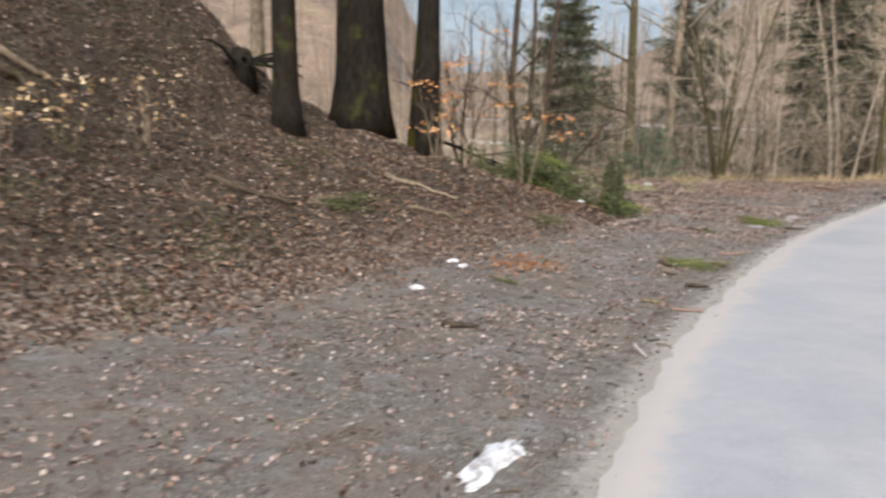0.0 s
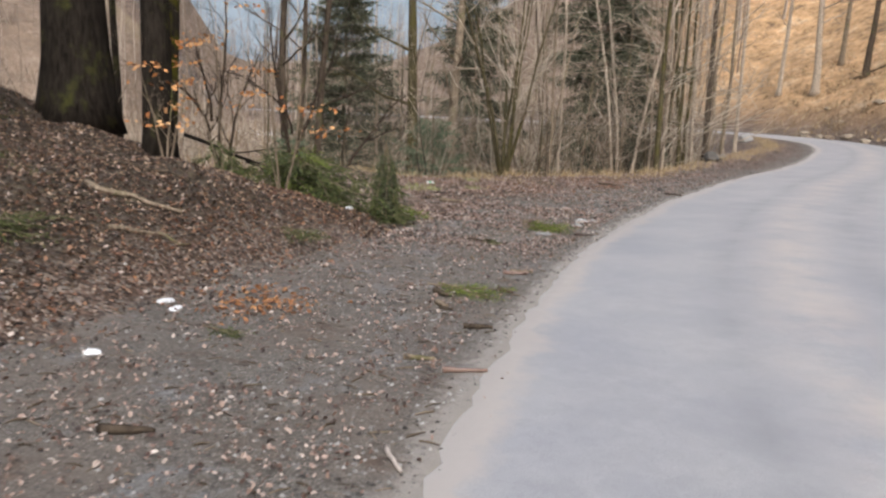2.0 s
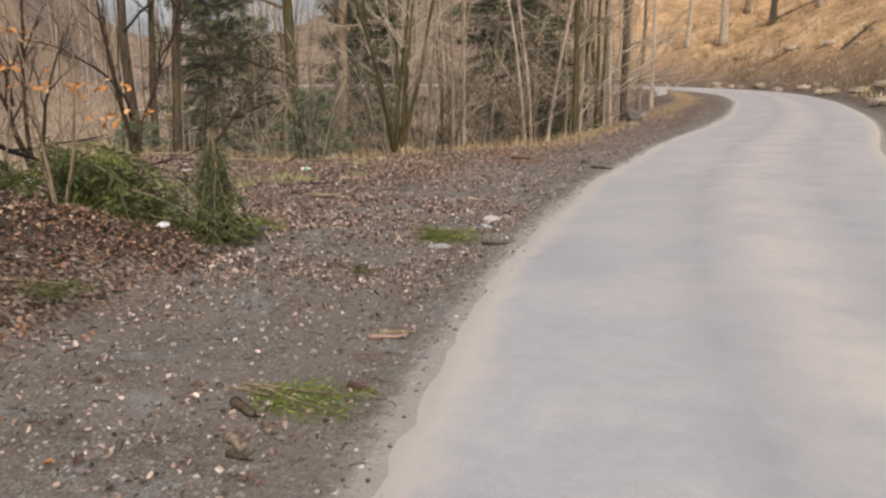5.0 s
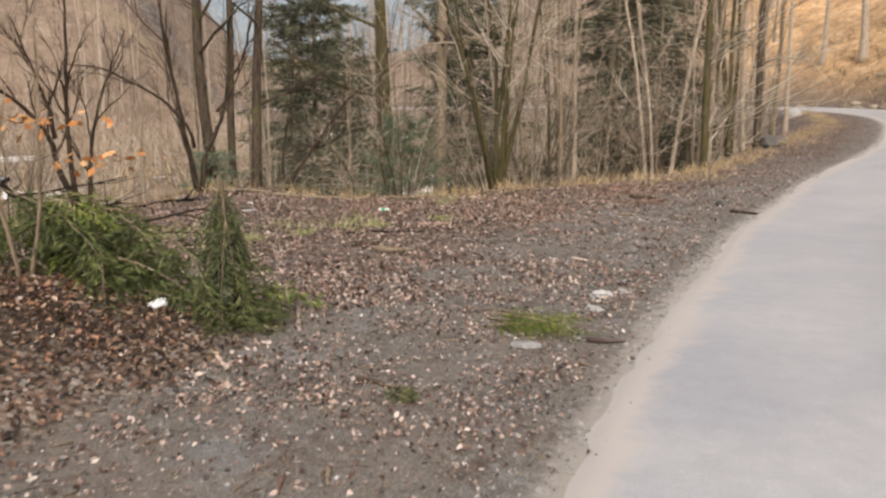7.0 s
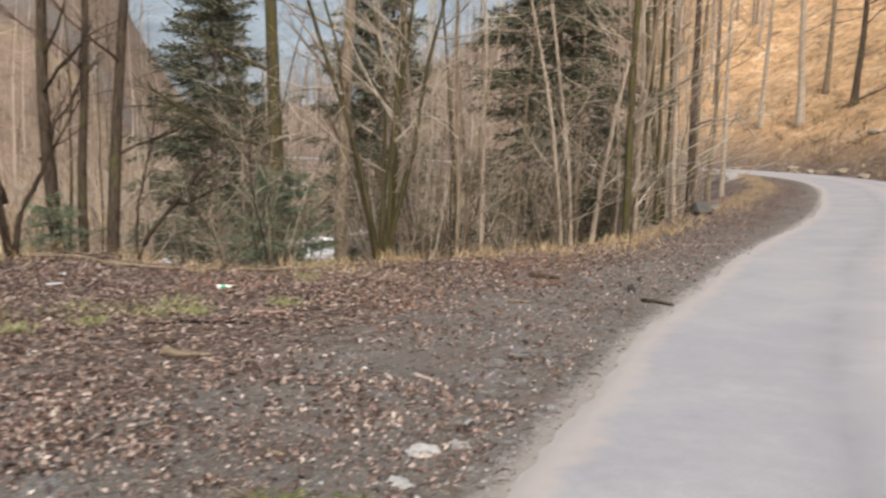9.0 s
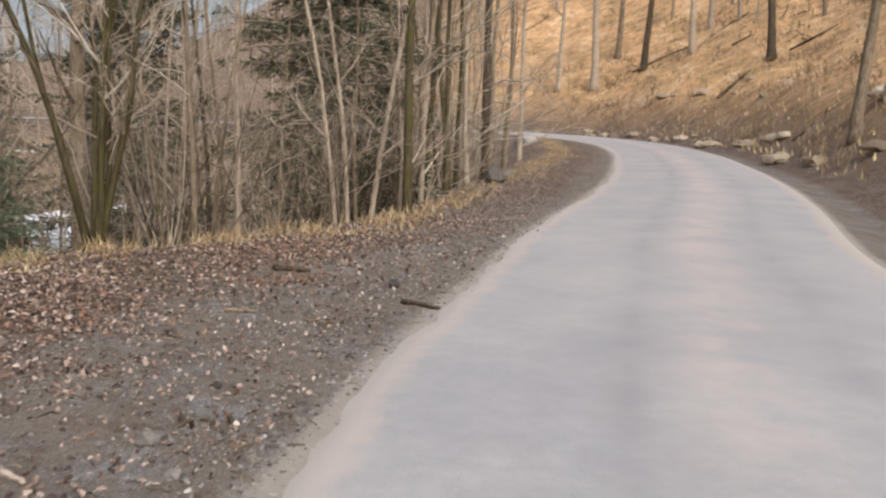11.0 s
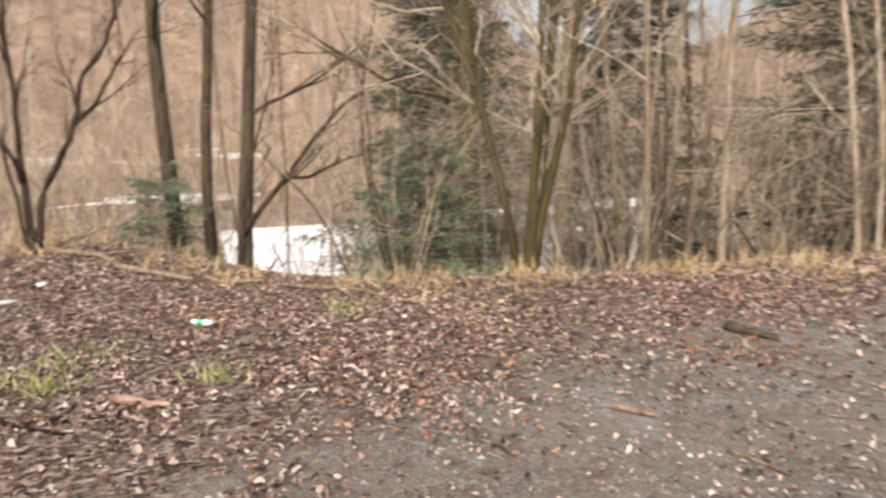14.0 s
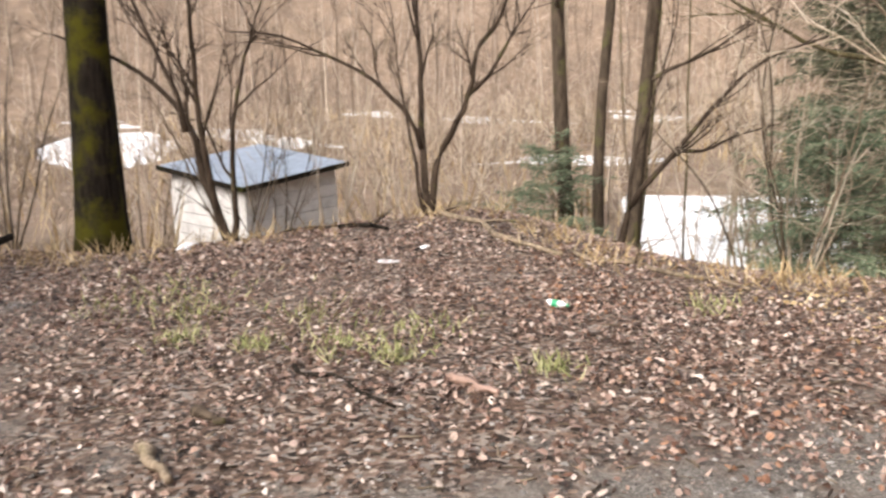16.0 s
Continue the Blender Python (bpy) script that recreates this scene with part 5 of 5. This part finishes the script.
def scatter_leaves():
    rr = random.Random(17)
    singles, rest = [], []
    tries = 0
    while len(rest) < 205000 and tries < 1500000:
        tries += 1
        near = rr.random()
        x, y = (rr.uniform(-9, 0.3), rr.uniform(11, 24)) if near < 0.55 else (rr.uniform(-9, 0.5), rr.uniform(2, 14)) if near < 0.93 else (rr.uniform(-3, 2), rr.uniform(22, 45))
        if rr.random() > leaf_density(x, y):
            continue
        if len(singles) < 300 and -4.6 < x < -2.4 and 14.6 < y < 17.6:
            singles.append((x, y))
        else:
            rest.append((x, y))
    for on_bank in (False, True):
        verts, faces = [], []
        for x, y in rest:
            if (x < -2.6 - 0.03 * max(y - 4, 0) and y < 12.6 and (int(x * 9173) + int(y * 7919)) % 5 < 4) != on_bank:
                continue
            size = rr.uniform(0.018, 0.05) * (0.75 if x > -2.4 and y < 14 else 1)
            if rr.random() < 0.45:
                size *= rr.uniform(0.3, 0.7)
            m = Matrix.Translation((x, y, hz(x, y) + 0.004 + rr.random() * 0.02)) @ Euler((rr.gauss(0, 0.55), rr.gauss(0, 0.55), rr.uniform(0, 6.283))).to_matrix().to_4x4()
            n = len(verts)
            verts += [tuple(m @ v) for v in leaf_verts(size, size * rr.uniform(-0.3, 0.5), rr)]
            faces += [tuple(i + n for i in f) for f in LEAF_FACES]
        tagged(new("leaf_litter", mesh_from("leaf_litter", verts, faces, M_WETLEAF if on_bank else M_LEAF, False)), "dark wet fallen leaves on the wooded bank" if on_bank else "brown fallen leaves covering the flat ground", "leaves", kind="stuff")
    shapes = [mesh_from("leaf", [tuple(v) for v in leaf_verts(rr.uniform(0.035, 0.062), rr.uniform(-0.01, 0.025), rr)], LEAF_FACES, M_LEAF, False) for _ in range(8)]
    for x, y in singles:
        ob = new("leaf", rr.choice(shapes))
        ob.parent = ground
        ob.matrix_basis = Matrix.Translation((x, y, hz(x, y) + 0.015 + rr.random() * 0.012)) @ Euler((rr.gauss(0, 0.3), rr.gauss(0, 0.3), rr.uniform(0, 6.283))).to_matrix().to_4x4()


def stone_mesh(rr, size):
    v = [Vector(q) for q in ((1, 0, 0), (0.3, 0.9, 0.1), (-0.8, 0.5, 0), (-0.7, -0.6, 0.1), (0.4, -0.8, 0), (0.2, 0.1, 0.6), (-0.3, -0.1, 0.55))]
    v = [Vector((q.x * rr.uniform(0.6, 1.2), q.y * rr.uniform(0.5, 1.1), q.z * rr.uniform(0.6, 1.3))) * size for q in v]
    return v, [(0, 1, 5), (1, 2, 6, 5), (2, 3, 6), (3, 4, 5, 6), (4, 0, 5)]


def scatter_stones():
    rr = random.Random(23)
    verts, faces, singles = [], [], []
    count = 0
    while count < 34000:
        y = rr.uniform(3.5, 27)
        x = rr.uniform(-5.5, 0.8)
        rd, rim = grid_value(GROAD, x, y), grid_value(GRIM, x, y)
        if rd < -0.3 or (rd < 0.05 and rr.random() < 0.7 + 0.3 * min(1, -rd * 4)) or rd > 4.5 or rim > -0.3:
            continue
        if rr.random() > math.exp(-(rd / 2.4) ** 2) * (0.25 + 1.5 * max(0, 0.35 + 0.5 * noise.noise(Vector((x * 0.9, y * 0.9, 5.0))))):
            continue
        count += 1
        if len(singles) < 300 and 8 < y < 17 and rr.random() < 0.06:
            singles.append((x, y))
            continue
        size = 0.004 + 0.018 * rr.random() ** 3
        v, f = stone_mesh(rr, size)
        z, a = hz(x, y), rr.uniform(0, 6.283)
        ca, sa = math.cos(a), math.sin(a)
        n = len(verts)
        verts += [(x + q.x * ca - q.y * sa, y + q.x * sa + q.y * ca, z + q.z - 0.001) for q in v]
        faces += [tuple(i + n for i in g) for g in f]
    tagged(new("gravel", mesh_from("gravel", verts, faces, M_STONE, False)), "loose grey gravel beside the road", "gravel", kind="stuff")
    shapes = []
    for _ in range(8):
        v, f = stone_mesh(rr, rr.uniform(0.014, 0.03))
        shapes.append(mesh_from("stone", [tuple(q) for q in v], f, M_STONE, False))
    for x, y in singles:
        ob = new("stone", rr.choice(shapes))
        ob.parent = ground
        ob.matrix_basis = pose(x, y, hz(x, y) - 0.002, 0, 0, rr.uniform(0, 360))


scatter_leaves()
scatter_stones()


def twig_litter():
    """Short twigs and bark fragments strewn over the gravel."""
    rr = random.Random(29)
    random.seed(29)
    s = Soup()
    for _ in range(2600):
        x, y = rr.uniform(-5, 0.4), rr.uniform(3.5, 22)
        if grid_value(GROAD, x, y) < 0.1 or grid_value(GRIM, x, y) > 0:
            continue
        a, l, r = rr.uniform(0, 6.283), rr.uniform(0.02, 0.11), rr.uniform(0.0018, 0.006)
        p = Vector((x, y, hz(x, y) + r))
        q = Vector((x + math.cos(a) * l, y + math.sin(a) * l, hz(x + math.cos(a) * l, y + math.sin(a) * l) + r + rr.random() * 0.006))
        s.tube([p, (p + q) / 2 + Vector((rr.gauss(0, 0.006), rr.gauss(0, 0.006), 0.003)), q], [r, r, r * 0.6], 4)
    tagged(new("twig_litter", s.mesh("twig_litter", M_BRUSH)), "small twigs and bark bits strewn over gravel", "twigs", kind="stuff")


twig_litter()


# ---- wooded bank: roots, moss, rotten wood ----
def root_plate(x, y, seed, label):
    random.seed(seed)
    top = new("uprooted_stump")
    top.location = (x, y, hz(x, y) - 0.1)
    s = Soup()
    s.tube([Vector((0, 0, -0.2)), Vector((0.05, 0, 0.2)), Vector((0.12, -0.05, 0.42))], [0.3, 0.2, 0.12], 10)
    part("core", s.mesh("core", M_DARKBARK), top)
    for i in range(11):
        a = random.uniform(0, 6.283)
        s = Soup()
        pts = wander(Vector((math.cos(a) * 0.12, math.sin(a) * 0.12, 0.25)), Vector((math.cos(a), math.sin(a), 0.1)), random.uniform(0.5, 1.1), 6, 0.2, -0.14)
        s.tube(pts, [0.035 * (1 - 0.13 * k) for k in range(7)], 6)
        part("root", s.mesh("root", M_DARKBARK), top)
    return tagged(top, label, "stump")


root_plate(-7.45, 9.1, 81, "dark rotten stump with exposed roots on the bank")
moss_rr = random.Random(12)
moss_spots = [(-3.4, 5.35, 0.16), (-3.45, 5.7, 0.16), (-3.3, 5.1, 0.12), (-6.7, 6.2, 0.25), (-7.3, 7.9, 0.25), (-2.95, 4.25, 0.1), (-5.3, 4.8, 0.22), (-5.5, 5.6, 0.2), (-7.4, 7.0, 0.35), (-7.6, 7.9, 0.35), (-4.9, 7.6, 0.12)] + [(moss_rr.uniform(-8, -3.4), moss_rr.uniform(4, 11), 0.12) for _ in range(14)]
tufts("moss", moss_spots, "olive green moss cushions on the wooded bank", M_FRESH, 14, 170, (0.02, 0.06))
for i, (a, b, r) in enumerate((((-5.3, 4.6), (-5.15, 5.1), 0.05), ((-5.5, 4.7), (-5.4, 5.2), 0.045), ((-4.6, 6.2), (-3.9, 6.6), 0.04), ((-4.4, 8.6), (-3.6, 8.9), 0.035), ((-5.2, 9.3), (-4.2, 9.75), 0.03), ((-3.6, 8.0), (-3.2, 8.5), 0.025))):
    stick("rotten_branch", a, b, r, (M_MIDBARK, M_BARK)[i % 2], "rotten branch piece half sunk in leaf litter", 0.05, seed=340 + i, cat="branch", group="rotten wood on the bank")


def leaf_patch(name, spots, mat, label, count, seed, size=(0.022, 0.05)):
    rr = random.Random(seed)
    verts, faces = [], []
    for cx, cy, sx, sy in spots:
        for _ in range(count):
            x, y = cx + rr.gauss(0, sx), cy + rr.gauss(0, sy)
            m = Matrix.Translation((x, y, hz(x, y) + 0.012 + rr.random() * 0.02)) @ Euler((rr.gauss(0, 0.4), rr.gauss(0, 0.4), rr.uniform(0, 6.283))).to_matrix().to_4x4()
            n = len(verts)
            verts += [tuple(m @ v) for v in leaf_verts(rr.uniform(*size), rr.uniform(-0.012, 0.022), rr)]
            faces += [tuple(i + n for i in f) for f in LEAF_FACES]
    return tagged(new(name, mesh_from(name, verts, faces, mat, False)), label, "leaves", kind="stuff")


M_RUST = random_mat("rust_leaves", ((0.0, (0.12, 0.055, 0.035)), (0.5, (0.26, 0.13, 0.075)), (1.0, (0.42, 0.24, 0.15))), 0.55, 70, 0.35)
M_AMBER = random_mat("amber_leaves", ((0.0, (0.2, 0.085, 0.035)), (0.5, (0.34, 0.15, 0.06)), (1.0, (0.5, 0.26, 0.11))), 0.55, 70, 0.35)
leaf_patch("leaf_patch", [(-2.25, 8.0, 0.2, 0.28), (-1.95, 7.75, 0.16, 0.16)], M_AMBER, "patch of bright orange-brown leaves at the bank's foot", 110, 31, (0.025, 0.055))
leaf_patch("leaf_patch", [(-3.0, 4.6, 0.35, 0.5), (-3.1, 6.5, 0.3, 0.6), (-3.3, 8.3, 0.35, 0.5), (-4.4, 8.8, 0.7, 0.7), (-4.2, 6.0, 0.6, 0.8), (-3.6, 10.9, 0.4, 0.45), (-3.9, 11.5, 0.35, 0.25), (-3.2, 9.6, 0.25, 0.5), (-2.0, 19.4, 0.35, 0.3), (-3.0, 17.6, 0.6, 0.6), (-5.2, 17.9, 0.5, 0.4), (-2.6, 20.6, 0.5, 0.5)], M_RUST, "rusty red-brown leaves lying on the litter", 200, 32)
leaf_patch("leaf_patch", [(-4.4, 19.1, 0.9, 0.3), (-2.0, 22.4, 0.3, 1.0)], M_REED, "straw-coloured leaves along the rim", 260, 33)


# ---- hillside above the road ----
def hill_log(x, y, length, a, r, seed):
    random.seed(seed)
    top = new("fallen_log")
    d = Vector((math.cos(a), math.sin(a), 0)) * length
    p, q = Vector((x, y, hz(x, y) + r * 0.6)), Vector((x + d.x, y + d.y, hz(x + d.x, y + d.y) + r * 0.6))
    top.location = p
    s = Soup()
    s.tube([Vector((0, 0, 0)), (q - p) * 0.5 + Vector((0, 0, 0.05)), q - p], [r, r * 0.8, r * 0.5], 8)
    part("trunk", s.mesh("trunk", M_MIDBARK), top)
    for i in range(3):
        s = Soup()
        grow(s, (q - p) * random.uniform(0.4, 0.9), side_way((q - p).normalized(), 0.8), length * 0.25, r * 0.35, 1, 3)
        part("branch", s.mesh("branch", M_MIDBARK), top)
    return tagged(top, "fallen dead trunk lying on the leafy hillside", "log", "fallen trunks on the hillside")


hl = random.Random(5)
for i in range(7):
    y = hl.uniform(40, 80)
    x = hl.uniform(3, 16) + 5.5
    if -grid_value(GROAD, x, y) - ROAD_WIDTH > 2.5:
        hill_log(x, y, hl.uniform(2.5, 6), hl.uniform(0, 3.1), hl.uniform(0.06, 0.12), 400 + i)
for i in range(46):
    y = hl.uniform(34, 80)
    t = 1.3 + 6 * hl.random() ** 2
    k0 = min(range(len(LEFT_CURVE)), key=lambda j: abs(LEFT_CURVE[j][1] - y))
    x = LEFT_CURVE[k0][0] + ROAD_WIDTH + t
    a = hl.uniform(0.12, 0.55)
    crumpled("rock", x, y, (a, a * 0.8), M_ROCK, "rough tan rock in the road cutting", "rock", 500 + i, 0.45)


def hill_brush(rr):
    y = rr.uniform(32, 84)
    x = rr.uniform(-2, 26)
    v = -grid_value(GROAD, x, y) - ROAD_WIDTH
    return (x, y) if 1.5 < v < 22 else (None, None)


thicket("thicket", 520, hill_brush, "low tangled brown brush on the leafy hillside", (0.3, 1.1), 63, M_HILLBRUSH, 0.008)
reeds("dry_grass", 5000, hill_brush, "tan dead grass and bracken on the hillside", (0.1, 0.4), 18, M_REED, 0.035)
bare_tree("tree", (8.6, 38.5), 14, 0.17, M_BARK, "brown trunk on the slope above the road", limbs=9, low=0.35, seed=91)
for i, (x, y, r, m) in enumerate(((2.2, 78, 0.3, M_PALEBARK), (5.6, 77, 0.25, M_MIDBARK), (-0.5, 80, 0.2, M_PALEBARK), (8.5, 74, 0.22, M_PALEBARK), (4.0, 82, 0.22, M_BARK), (12, 66, 0.24, M_MIDBARK), (10.5, 80, 0.22, M_PALEBARK))):
    bare_tree("tree", (x, y), 17, r, m, "tall bare trunk on the leafy hillside", (random.Random(i).gauss(0, 0.04), 0), limbs=9, low=0.35, seed=600 + i, group="trunks on the hillside")
